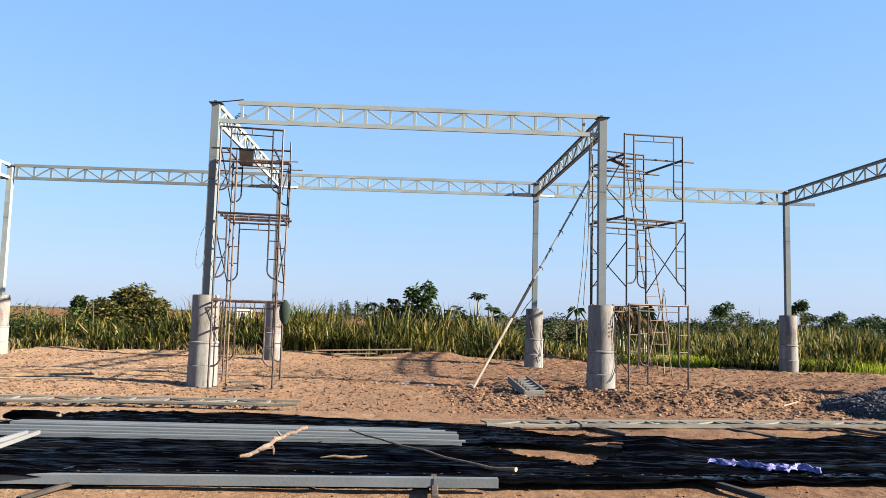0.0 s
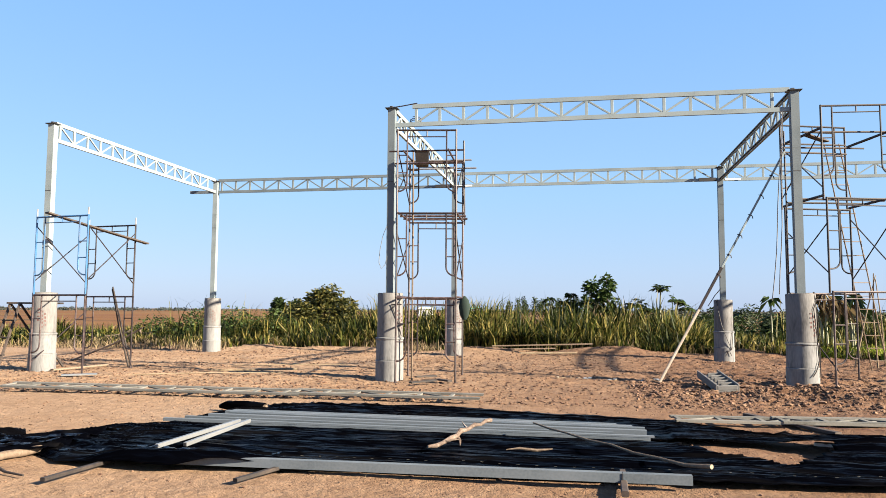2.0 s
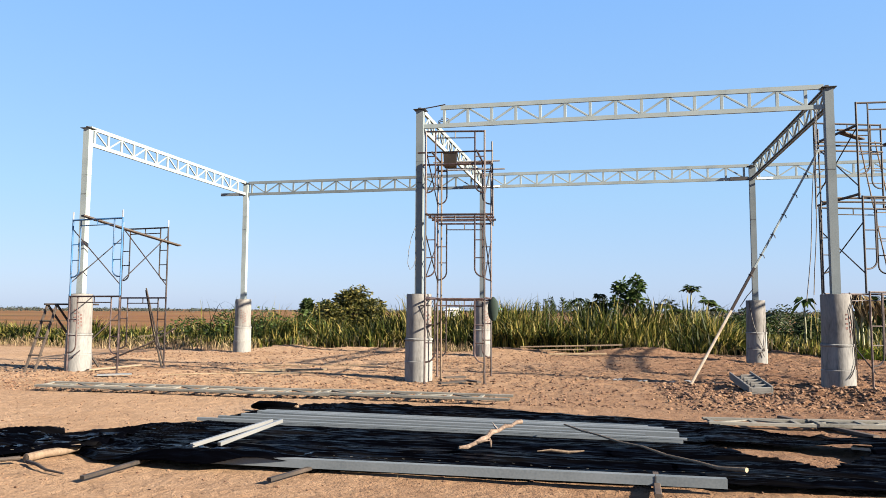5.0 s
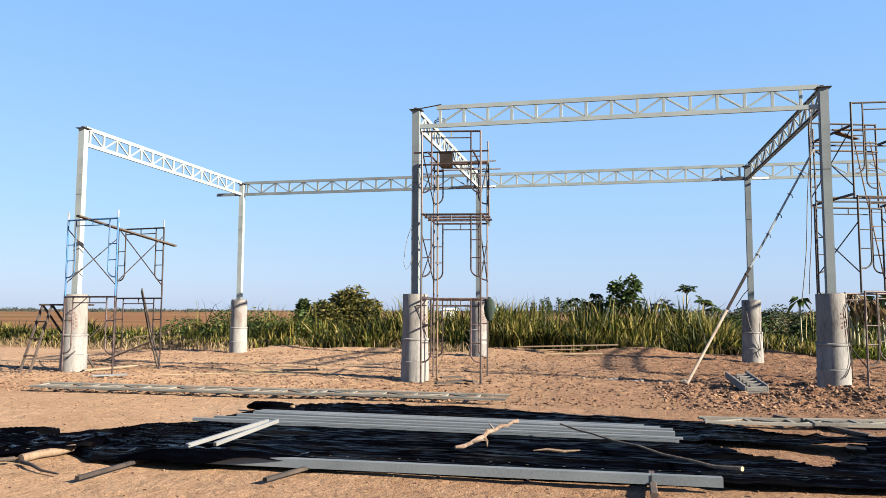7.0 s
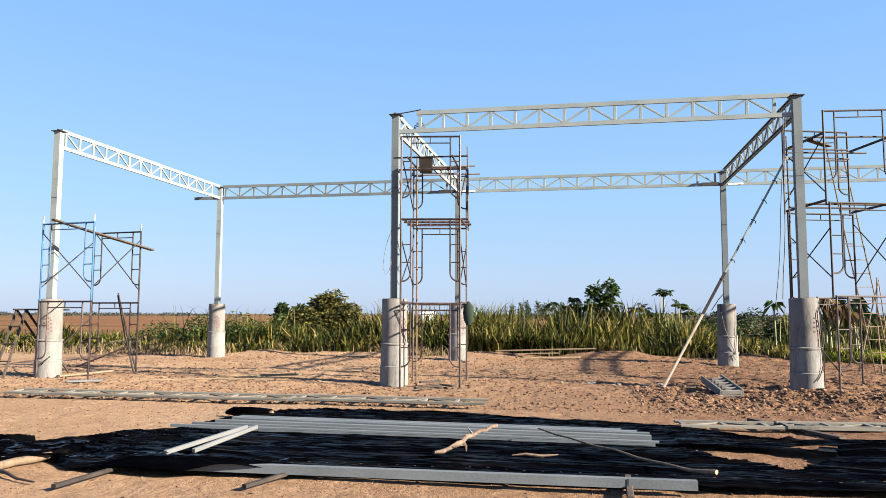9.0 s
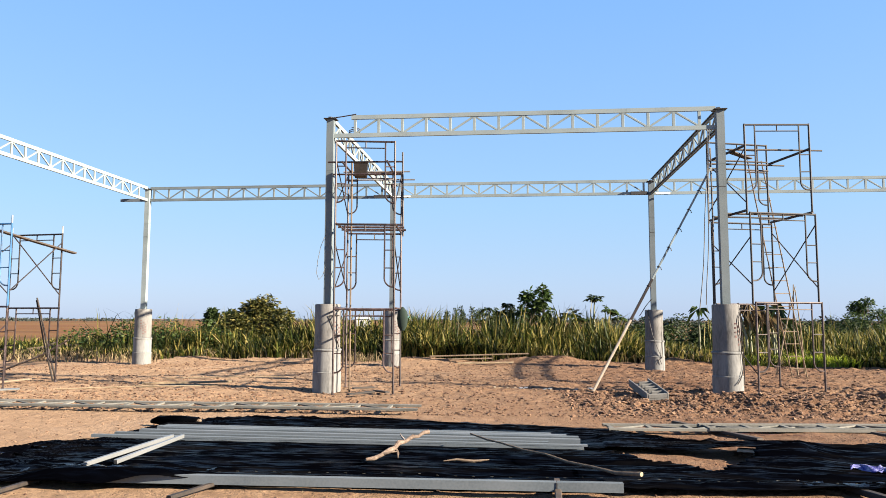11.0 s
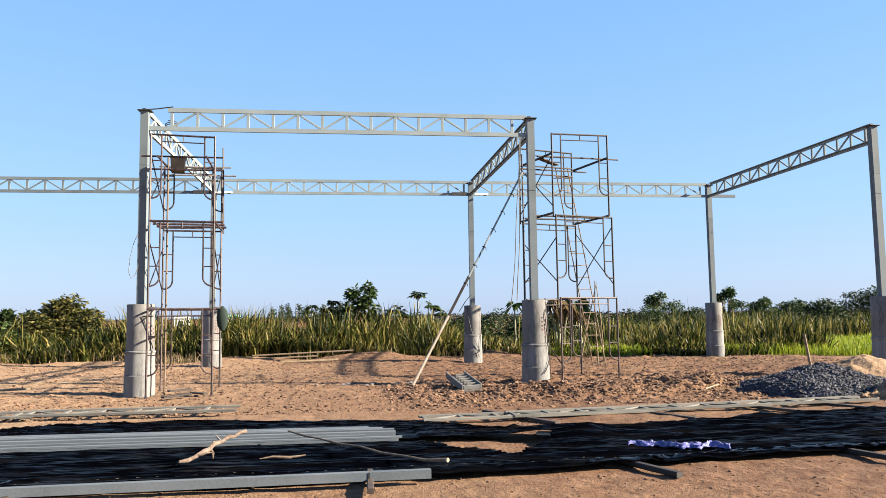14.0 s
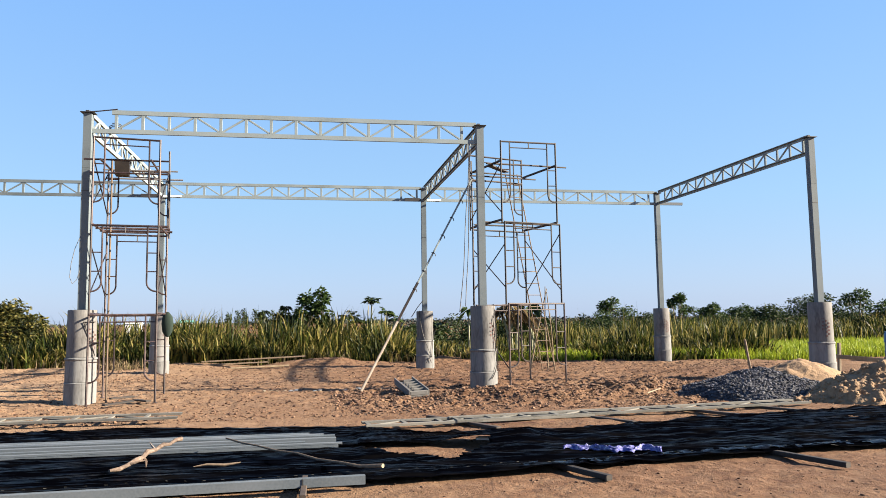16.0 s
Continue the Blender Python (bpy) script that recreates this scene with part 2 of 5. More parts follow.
def soil_material():
    """Tan laterite fill with darker scuffs near, and stubble fields beyond the grass belt."""
    m = bpy.data.materials.new("laterite_soil")
    m.use_nodes = True
    n, l = m.node_tree.nodes, m.node_tree.links
    b = n["Principled BSDF"]
    g = n.new("ShaderNodeNewGeometry")

    def noise_tex(scale, detail=6, vec=None):
        t = n.new("ShaderNodeTexNoise")
        t.inputs["Scale"].default_value, t.inputs["Detail"].default_value = scale, detail
        l.new(vec or g.outputs["Position"], t.inputs["Vector"])
        return t.outputs["Fac"]

    def ramp(fac, stops):
        r = n.new("ShaderNodeValToRGB")
        while len(r.color_ramp.elements) < len(stops):
            r.color_ramp.elements.new(0.5)
        for e, (p, c) in zip(r.color_ramp.elements, stops):
            e.position, e.color = p, (*c, 1)
        l.new(fac, r.inputs[0])
        return r.outputs[0]

    def blend(fac, a, c, mode="MIX"):
        x = n.new("ShaderNodeMix")
        x.data_type, x.blend_type = "RGBA", mode
        if isinstance(fac, float):
            x.inputs[0].default_value = fac
        else:
            l.new(fac, x.inputs[0])
        l.new(a, x.inputs[6])
        l.new(c, x.inputs[7])
        return x.outputs[2]

    wide = ramp(noise_tex(0.22, 5), [(0.32, (0.0657, 0.0292, 0.0157)), (0.5, (0.112, 0.0582, 0.0321)), (0.66, (0.149, 0.0896, 0.0523))])
    fine = ramp(noise_tex(5, 10), [(0.3, (0.056, 0.0269, 0.0149)), (0.45, (0.146, 0.0822, 0.0463)), (0.56, (0.183, 0.112, 0.0665)), (0.72, (0.254, 0.17, 0.108))])
    pale = ramp(noise_tex(0.35, 6), [(0.3, (0.227, 0.145, 0.0837)), (0.5, (0.298, 0.204, 0.127)), (0.7, (0.34, 0.248, 0.167))])
    sepx = n.new("ShaderNodeSeparateXYZ")
    l.new(g.outputs["Position"], sepx.inputs[0])
    side = n.new("ShaderNodeMapRange")
    side.inputs["From Min"].default_value, side.inputs["From Max"].default_value = -5.5, 2.5
    l.new(sepx.outputs["X"], side.inputs["Value"])
    wide = blend(side.outputs[0], pale, wide)
    soil = blend(0.42, wide, fine)
    speck = ramp(noise_tex(32, 4), [(0.3, (0.3, 0.27, 0.25)), (0.38, (0.88, 0.87, 0.86)), (0.58, (1.0, 1.0, 1.0)), (0.7, (1.18, 1.18, 1.18))])
    soil = blend(1.0, soil, speck, "MULTIPLY")
    stretched = n.new("ShaderNodeMapping")
    stretched.inputs["Scale"].default_value = (0.012, 0.06, 1)
    l.new(g.outputs["Position"], stretched.inputs["Vector"])
    field = ramp(noise_tex(1.0, 6, stretched.outputs[0]),
                 [(0.34, (0.0482, 0.039, 0.0113)), (0.46, (0.115, 0.0486, 0.0159)), (0.58, (0.134, 0.0674, 0.0211)), (0.7, (0.139, 0.0952, 0.0321))])
    sep = n.new("ShaderNodeSeparateXYZ")
    l.new(g.outputs["Position"], sep.inputs[0])
    edge = n.new("ShaderNodeMapRange")
    edge.inputs["From Min"].default_value, edge.inputs["From Max"].default_value = 27, 34
    l.new(sep.outputs["Y"], edge.inputs["Value"])
    l.new(blend(edge.outputs[0], soil, field), b.inputs["Base Color"])
    b.inputs["Roughness"].default_value = 0.95
    b.inputs["Specular IOR Level"].default_value = 0.2
    add = n.new("ShaderNodeMath")
    add.operation = "MULTIPLY_ADD"
    add.inputs[1].default_value = 0.5
    l.new(noise_tex(70, 6), add.inputs[0])
    l.new(noise_tex(17, 10), add.inputs[2])
    bp = n.new("ShaderNodeBump")
    bp.inputs["Strength"].default_value, bp.inputs["Distance"].default_value = 0.85, 0.027
    l.new(add.outputs[0], bp.inputs["Height"])
    l.new(bp.outputs[0], b.inputs["Normal"])
    return m


SOIL = soil_material()
CLOTH = cloth_material()
NET = net_material()


# ---- building tools ----
class Build:
    """Collects vertices and faces for one mesh."""

    def __init__(self):
        self.v, self.f, self.s = [], [], []

    def add(self, verts, faces, smooth=False):
        k = len(self.v)
        self.v += [tuple(p) for p in verts]
        self.f += [tuple(k + i for i in face) for face in faces]
        self.s += [smooth] * len(faces)
        return self

    def box(self, centre, size, turn=None, bevel=0.0):
        sx, sy, sz = (s / 2 for s in size)
        b = min(bevel, sx * 0.45, sy * 0.45, sz * 0.45)
        turn = turn.to_3x3() if turn is not None else Matrix.Identity(3)
        c = Vector(centre)
        if b <= 0:
            vs = [(x * sx, y * sy, z * sz) for x in (-1, 1) for y in (-1, 1) for z in (-1, 1)]
            fs = [(0, 1, 3, 2), (4, 6, 7, 5), (0, 4, 5, 1), (2, 3, 7, 6), (0, 2, 6, 4), (1, 5, 7, 3)]
        else:
            bm = bmesh.new()
            bmesh.ops.create_cube(bm, size=2.0)
            for v in bm.verts:
                v.co = Vector((v.co.x * sx, v.co.y * sy, v.co.z * sz))
            bmesh.ops.bevel(bm, geom=list(bm.edges), offset=b, segments=1, affect="EDGES")
            bm.verts.index_update()
            vs = [v.co.copy() for v in bm.verts]
            fs = [tuple(v.index for v in f.verts) for f in bm.faces]
            bm.free()
        return self.add([c + turn @ Vector(p) for p in vs], fs)

    def beam(self, a, b, w, h, bevel=0.0, up=(0, 0, 1)):
        """A bar of section w by h from a to b, h along up."""
        a, b = Vector(a), Vector(b)
        d = (b - a).normalized()
        side = d.cross(Vector(up))
        side = side.normalized() if side.length > 1e-4 else Vector((1, 0, 0))
        top = side.cross(d)
        turn = Matrix((d, side, top)).transposed()
        return self.box((a + b) / 2, ((b - a).length, w, h), turn, bevel)

    def tube(self, pts, r, n=7, caps=True, radii=None):
        pts = [Vector(p) for p in pts]
        radii = radii or [r] * len(pts)
        verts, faces = [], []
        side = None
        for i, p in enumerate(pts):
            d = (pts[min(i + 1, len(pts) - 1)] - pts[max(i - 1, 0)]).normalized()
            if side is None:
                side = d.cross(Vector((0, 0, 1)) if abs(d.z) < 0.9 else Vector((0, 1, 0))).normalized()
            side = (side - d * side.dot(d)).normalized()
            up = d.cross(side)
            for k in range(n):
                a = 2 * math.pi * k / n
                verts.append(p + (side * math.cos(a) + up * math.sin(a)) * radii[i])
        for i in range(len(pts) - 1):
            for k in range(n):
                k2 = (k + 1) % n
                faces.append((i * n + k, i * n + k2, (i + 1) * n + k2, (i + 1) * n + k))
        self.add(verts, faces, True)
        if caps:
            m = len(pts) - 1
            self.add(verts[:n], [tuple(reversed(range(n)))])
            self.add(verts[m * n:], [tuple(range(n))])
        return self

    def lathe(self, profile, n=28, centre=(0, 0, 0), smooth=True):
        """profile: (radius, z) pairs, outside upward."""
        c = Vector(centre)
        verts = [c + Vector((r * math.cos(2 * math.pi * k / n), r * math.sin(2 * math.pi * k / n), z)) for r, z in profile for k in range(n)]
        faces = [(i * n + k, i * n + (k + 1) % n, (i + 1) * n + (k + 1) % n, (i + 1) * n + k) for i in range(len(profile) - 1) for k in range(n)]
        return self.add(verts, faces, smooth)

    def extrude(self, outline, a, b, up=(0, 0, 1)):
        """A closed outline of (side, up) pairs carried from a to b."""
        a, b = Vector(a), Vector(b)
        d = (b - a).normalized()
        side = d.cross(Vector(up)).normalized()
        top = side.cross(d)
        n = len(outline)
        verts = [p + side * x + top * y for p in (a, b) for x, y in outline]
        faces = [(k, (k + 1) % n, n + (k + 1) % n, n + k) for k in range(n)]
        faces += [tuple(reversed(range(n))), tuple(range(n, 2 * n))]
        return self.add(verts, faces)

    def mesh(self, name, material):
        me = bpy.data.meshes.new(name)
        me.from_pydata(self.v, [], self.f)
        me.polygons.foreach_set("use_smooth", self.s)
        me.materials.append(material)
        me.update()
        if any(self.s):
            me.set_sharp_from_angle(angle=radians(38))
        return me


def part(name, build, material, parent, label="", at=None):
    me = build if isinstance(build, bpy.types.Mesh) else build.mesh(name, material)
    ob = new(name, me)
    ob.parent = parent
    if at is not None:
        ob.matrix_basis = at
    return tagged(ob, label) if label else ob


def thing(name, label, category, group="", at=None):
    ob = new(name)
    ob.empty_display_size = 0.2
    if at is not None:
        ob.matrix_basis = at
    return tagged(ob, label, category, group)


def single(name, build, material, label, category, group="", kind="", at=None):
    ob = new(name, build if isinstance(build, bpy.types.Mesh) else build.mesh(name, material))
    if at is not None:
        ob.matrix_basis = at
    return tagged(ob, label, category, group, kind)


def arrays_mesh(name, verts, faces, material, smooth=True):
    me = bpy.data.meshes.new(name)
    me.from_pydata(verts.tolist(), [], faces)
    me.polygons.foreach_set("use_smooth", np.full(len(me.polygons), smooth))
    me.materials.append(material)
    me.update()
    return me


RNG = np.random.default_rng(7)


def lattice(ix, iy, seed):
    h = (ix.astype(np.int64) * 374761393 + iy.astype(np.int64) * 668265263 + seed * 982451653) & 0x7FFFFFFF
    h = ((h ^ (h >> 13)) * 1274126177) & 0x7FFFFFFF
    return ((h ^ (h >> 16)) & 0xFFFF) / 65535.0


def soft_noise(x, y, seed=0):
    """Smooth value noise between 0 and 1 on arrays."""
    x, y = np.asarray(x, float), np.asarray(y, float)
    ix, iy = np.floor(x), np.floor(y)
    fx, fy = x - ix, y - iy
    fx, fy = fx * fx * (3 - 2 * fx), fy * fy * (3 - 2 * fy)
    a, b = lattice(ix, iy, seed), lattice(ix + 1, iy, seed)
    c, d = lattice(ix, iy + 1, seed), lattice(ix + 1, iy + 1, seed)
    return (a * (1 - fx) + b * fx) * (1 - fy) + (c * (1 - fx) + d * fx) * fy


def bell(x, c, w):
    return np.exp(-((x - c) / w) ** 2)


def ground_z(x, y):
    """Height of the ground: trodden flat in front, cloddy fill round the columns, level fields beyond."""
    x, y = np.asarray(x, float), np.asarray(y, float)
    rough = np.clip((y - 11.8) / 1.2, 0, 1) * np.clip((27 - y) / 2, 0, 1)
    rough = np.maximum(rough, 0.36)
    near = np.clip((60 - np.hypot(x, y - 10)) / 30, 0, 1)
    z = 0.07 * (soft_noise(x * 0.5, y * 0.5, 1) - 0.5)
    clods = 0.5 * soft_noise(x * 3.1, y * 3.1, 2) + 0.3 * soft_noise(x * 7.3, y * 7.3, 3) + 0.2 * soft_noise(x * 15, y * 15, 4)
    z = z + rough * (0.06 + 0.06 * np.clip((x - 0.5) / 3, 0, 1)) * (clods - 0.5) + rough * 0.022 * np.abs(soft_noise(x * 11, y * 11, 9) - 0.5)
    sharp = np.abs(soft_noise(x * 5.2, y * 5.2, 5) - 0.5) * 2
    z = z + rough * 0.016 * (1 - sharp) ** 3
    z = z + 0.16 * bell(y, 13.3 + 0.3 * np.sin(x), 0.55) * np.clip((x - 2.4) / 1.2, 0, 1) * np.clip((9 - x) / 2, 0, 1) * (0.5 + soft_noise(x * 2, y * 2, 6))
    z = z + (0.16 + 0.08 * np.clip((x + 1) / 2, 0, 1)) * bell(y, 25.0, 0.7) * soft_noise(x * 0.8, 3, 8) * np.clip((7 - x) / 1.5, 0, 1)
    churn = np.clip((x - 0.3) / 1.5, 0, 1) * np.clip((y - 11.3) / 0.8, 0, 1) * np.clip((18.5 - y) / 2.5, 0, 1) * np.clip((10.5 - x) / 2, 0, 1)
    z = z + churn * (0.075 * (soft_noise(x * 4.7, y * 4.7, 12) - 0.5) + 0.06 * np.abs(soft_noise(x * 8.1, y * 8.1, 13) - 0.5) + 0.05 * (soft_noise(x * 12, y * 12, 14) - 0.5))
    # trodden hollow round each pedestal
    for cx in (-11.97, -3.92, 3.99, 11.98):
        for cy in (15.02, 22.85):
            z = z - 0.05 * bell(np.hypot(x - cx, y - cy + 0.15), 0.0, 0.5)
    return (z - 0.01) * near


# ---- ground ----
def graded(lo, hi, a, b, fine, grow):
    """Coordinates with even fine steps from a to b, growing outward to lo and hi."""
    mid = list(np.arange(a, b + fine, fine))
    step, x, right = fine, mid[-1], []
    while x < hi:
        step *= grow
        x += step
        right.append(x)
    step, x, left = fine, mid[0], []
    while x > lo:
        step *= grow
        x -= step
        left.append(x)
    return np.array(left[::-1] + mid + right)


def build_ground():
    gx = graded(-4000, 4000, -13.0, 13.0, 0.045, 1.13)
    gy = graded(-4000, 4500, 5.0, 25.0, 0.05, 1.13)
    xx, yy = np.meshgrid(gx, gy)
    zz = ground_z(xx, yy)
    nx, ny = len(gx), len(gy)
    verts = np.column_stack([xx.ravel(), yy.ravel(), zz.ravel()])
    i = np.arange(nx * ny).reshape(ny, nx)
    faces = np.column_stack([i[:-1, :-1].ravel(), i[:-1, 1:].ravel(), i[1:, 1:].ravel(), i[1:, :-1].ravel()])
    me = bpy.data.meshes.new("ground")
    me.vertices.add(len(verts))
    me.vertices.foreach_set("co", verts.ravel())
    me.loops.add(faces.size)
    me.loops.foreach_set("vertex_index", faces.ravel())
    me.polygons.add(len(faces))
    me.polygons.foreach_set("loop_start", np.arange(len(faces)) * 4)
    me.polygons.foreach_set("use_smooth", np.full(len(faces), True))
    me.update(calc_edges=True)
    me.materials.append(SOIL)
    single("ground", me, SOIL, "tan cloddy laterite fill running out to stubble fields", "ground", kind="structure")


build_ground()


def gz(x, y):
    return float(ground_z(np.array([x]), np.array([y]))[0])


def lump_template():
    bm = bmesh.new()
    bmesh.ops.create_icosphere(bm, subdivisions=1, radius=1.0)
    bm.verts.index_update()
    v = np.array([p.co[:] for p in bm.verts])
    f = np.array([[q.index for q in face.verts] for face in bm.faces])
    bm.free()
    return v, f


LUMP_V, LUMP_F = lump_template()


def lumps(name, pos, size, material, flat=0.6, jitter=0.45):
    """Many small uneven stones in one mesh."""
    n, k = len(pos), len(LUMP_V)
    v = LUMP_V[None] * (1 + RNG.uniform(-jitter, jitter, (n, k, 1)))
    a = RNG.uniform(0, 2 * np.pi, n)
    c, s = np.cos(a)[:, None], np.sin(a)[:, None]
    x, y = v[:, :, 0] * RNG.uniform(0.7, 1.4, (n, 1)), v[:, :, 1]
    out = np.stack([x * c - y * s, x * s + y * c, v[:, :, 2] * flat], 2) * size[:, None, None] + pos[:, None]
    faces = (LUMP_F[None] + (np.arange(n) * k)[:, None, None]).reshape(-1, 3)
    return arrays_mesh(name, out.reshape(-1, 3), faces.tolist(), material, False)


def scatter_clods():
    n = 64000
    x = RNG.uniform(-15, 14, n)
    y = 11.2 + 14.5 * RNG.uniform(0, 1, n) ** 1.3
    keep = RNG.uniform(0, 1, n) < 0.25 + 0.75 * soft_noise(x * 0.9, y * 0.9, 21)
    n2 = 9000
    x2, y2 = RNG.uniform(-10, 10, n2), RNG.uniform(4.6, 11.5, n2)
    n3 = 15000
    x3, y3 = RNG.uniform(0.8, 9.5, n3), RNG.normal(13.6, 1.0, n3)
    x, y = np.concatenate([x[keep], x2, x3]), np.concatenate([y[keep], y2, y3])
    size = np.concatenate([0.006 + 0.028 * RNG.uniform(0, 1, keep.sum()) ** 4.5, 0.0025 + 0.014 * RNG.uniform(0, 1, n2) ** 5, 0.008 + 0.034 * RNG.uniform(0, 1, n3) ** 4])
    pos = np.column_stack([x, y, ground_z(x, y) + size * 0.25])
    single("earth_clods", lumps("earth_clods", pos, size, CLOD), CLOD, "loose tan earth clods scattered over the fill", "clods", kind="stuff")


scatter_clods()

# ---- columns and pedestals ----
COLS_X = (-11.97, -3.92, 3.99, 11.98)
ROW_FRONT, ROW_REAR = 15.02, 22.85
TOP, PED = 5.6, 1.73


def pedestal_proto():
    root = thing("concrete_pedestal", "round grey concrete pipe pedestal with faded red stencil marks", "pedestal", "column pedestals")
    low = Build().lathe([(0.0, -0.12), (0.285, -0.12), (0.287, 0.33), (0.293, 0.35), (0.28, 0.365), (0.0, 0.365)], 32)
    part("pipe_ring", low, CONCRETE, root)
    mid = Build().lathe([(0.0, 0.365), (0.277, 0.37), (0.275, 0.775), (0.29, 0.79), (0.292, 0.815), (0.27, 0.83), (0.0, 0.83)], 32)
    part("pipe_ring", mid, CONCRETE, root)
    up = Build().lathe([(0.0, 0.83), (0.262, 0.834), (0.258, 1.2), (0.26, PED - 0.015), (0.25, PED), (0.205, PED), (0.2, PED - 0.03), (0.0, PED - 0.035)], 32)
    part("pipe_ring", up, OLDCONCRETE, root)
    part("mortar_fill", Build().lathe([(0.0, PED - 0.02), (0.12, PED - 0.015), (0.2, PED - 0.028)], 20), CONCRETE, root)
    rnd = random.Random(3)
    for col, ang in enumerate((-76, -60, -47)):
        z = 1.38 - 0.05 * col
        for k in range(4 if col != 1 else 5):
            h = rnd.uniform(0.03, 0.06)
            a = radians(ang)
            b = Build()
            for s in (-1, 1):
                turn = Matrix.Rotation(a + s * 0.05, 3, "Z")
                b.box(turn @ Vector((0.2605, 0, z - h / 2)), (0.004, 0.014, h * rnd.uniform(0.6, 1.0)), turn)
            part("stencil_mark", b, RED, root, "faded red stencilled mark")
            z -= h + rnd.uniform(0.015, 0.05)
    return root


def column_proto(paint, label):
    root = thing("steel_column", label, "column", "steel columns")
    c = [(-0.076, -0.002), (-0.076, -0.075), (0.076, -0.075), (0.076, -0.002), (0.072, -0.002), (0.072, -0.071), (-0.072, -0.071), (-0.072, -0.002)]
    for nm, a, b in (("lower_channel", PED - 0.02, 4.5), ("upper_channel", 4.503, TOP)):
        me = Build().extrude(c, (0, 0, a), (0, 0, b), up=(0, 1, 0)).mesh(nm, paint)
        part(nm, me, paint, root)
        part(nm, me, paint, root, at=Matrix.Rotation(math.pi, 4, "Z"))
    part("base_plate", Build().box((0, 0, PED + 0.0), (0.24, 0.24, 0.014), bevel=0.002), WELD, root, "dark steel base plate")
    part("cap_plate", Build().box((0, 0, TOP + 0.008), (0.26, 0.24, 0.014), bevel=0.002), WELD, root, "dark steel cap plate")
    part("cap_stub", Build().box((-0.02, 0.0, TOP + 0.04), (0.07, 0.05, 0.05), bevel=0.004), WELD, root, "dark welded stub")
    part("splice_seam", Build().box((0, -0.0765, 4.05), (0.13, 0.003, 0.012)), WELD, root, "thin weld seam")
    return root


ped, first = pedestal_proto(), True
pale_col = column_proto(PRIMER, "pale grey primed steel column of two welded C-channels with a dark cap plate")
col = column_proto(PRIMER_SHADED, "grey primed steel column of two welded C-channels with a dark cap plate, coloured darker for shade")
used = set()
for j, y in enumerate((ROW_FRONT, ROW_REAR)):
    for i, x in enumerate(COLS_X):
        turn = (0, 35, 10, -40, 0, 20, 60, -20)[i + 4 * j]
        base = pose(x, y, 0.0, 0, 0, turn)
        lean = pose(x, y, 0, 0, 0, (1, -1, 1, 0, 1, 0, -1, 1)[i + 4 * j])
        if first:
            ped.matrix_basis, first = base, False
        else:
            copy_thing(ped, base)
        # left columns keep the sunlit tone, the others carry shade in their colour
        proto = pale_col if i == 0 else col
        if proto.name in used:
            copy_thing(proto, lean)
        else:
            used.add(proto.name)
            proto.matrix_basis = lean

# ---- trusses ----
CHORD = [(-a, b) for a, b in reversed([(-0.025, -0.047), (0.025, -0.047), (0.025, -0.028), (0.021, -0.028), (0.021, -0.043), (-0.021, -0.043), (-0.021, 0.043), (0.021, 0.043), (0.021, 0.028), (0.025, 0.028), (0.025, 0.047), (-0.025, 0.047)])]


def truss(name, label, length, group, at, start=0, lead=0.44, material=None, thin=1.0, chord_from=0.0):
    """A parallel-chord truss along +x from the origin, its bottom at z = 0, 0.47 high, with a web post every half metre."""
    m = material or PRIMER
    root = thing(name, label, "truss", group, at)
    for nm, z, a in (("top_chord", 0.427, chord_from), ("bottom_chord", 0.043, 0.0)):
        part(nm, Build().extrude([(p * thin, q * 0.92) for p, q in CHORD], (a, 0, z), (length, 0, z)), m, root)
    step, clear = 0.5, 0.298
    up = Build().box((0, 0, 0), (0.058, 0.036 * thin, clear), bevel=0.003).mesh("web_post", m)
    half = Vector((step - 0.07, 0, clear - 0.02)) / 2
    rise = Build().beam(-half, half, 0.032 * thin, 0.036, 0.003).mesh("web_diagonal", m)
    fall = Build().beam(Vector((-half.x, 0, half.z)), Vector((half.x, 0, -half.z)), 0.032 * thin, 0.036, 0.003).mesh("web_diagonal", m)
    bays = int((length - lead - 0.03) / step)
    for k in range(bays + 1):
        part("web_post", up, m, root, at=pose(lead + k * step, 0, 0.235))
    for k in range(bays):
        part("web_diagonal", rise if (k + start) % 2 == 0 else fall, m, root, at=pose(lead + (k + 0.5) * step, 0, 0.235))
    return root


ZB = TOP - 0.39
truss("roof_truss", "pale grey primed steel truss spanning two front columns", COLS_X[2] - COLS_X[1] - 0.154, "roof trusses", pose(COLS_X[1] + 0.077, ROW_FRONT, ZB), chord_from=0.36)
for i, x in enumerate(COLS_X):
    truss("roof_truss", "grey primed steel truss running back between two columns", ROW_REAR - ROW_FRONT - 0.154, "roof trusses",
          pose(x, ROW_FRONT + 0.077, ZB, 0, 0, 90), start=(i + 1) % 2, lead=0.15)
for i in range(3):
    # the left bay is shaded by its darker colour
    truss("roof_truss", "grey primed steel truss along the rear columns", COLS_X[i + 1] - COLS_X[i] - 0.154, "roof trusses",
          pose(COLS_X[i] + 0.077, ROW_REAR, ZB), start=1, lead=0.12, material=PRIMER_SHADED if i == 0 else None)
pole_rod = Build().tube([(-3.95, ROW_FRONT - 0.04, TOP + 0.02), (-3.7, ROW_FRONT - 0.03, TOP + 0.05), (-3.38, ROW_FRONT - 0.02, TOP + 0.1)], 0.012, 6)
single("tie_rod", pole_rod, DARKTUBE, "thin dark rod tied from a column cap to the truss", "rod")
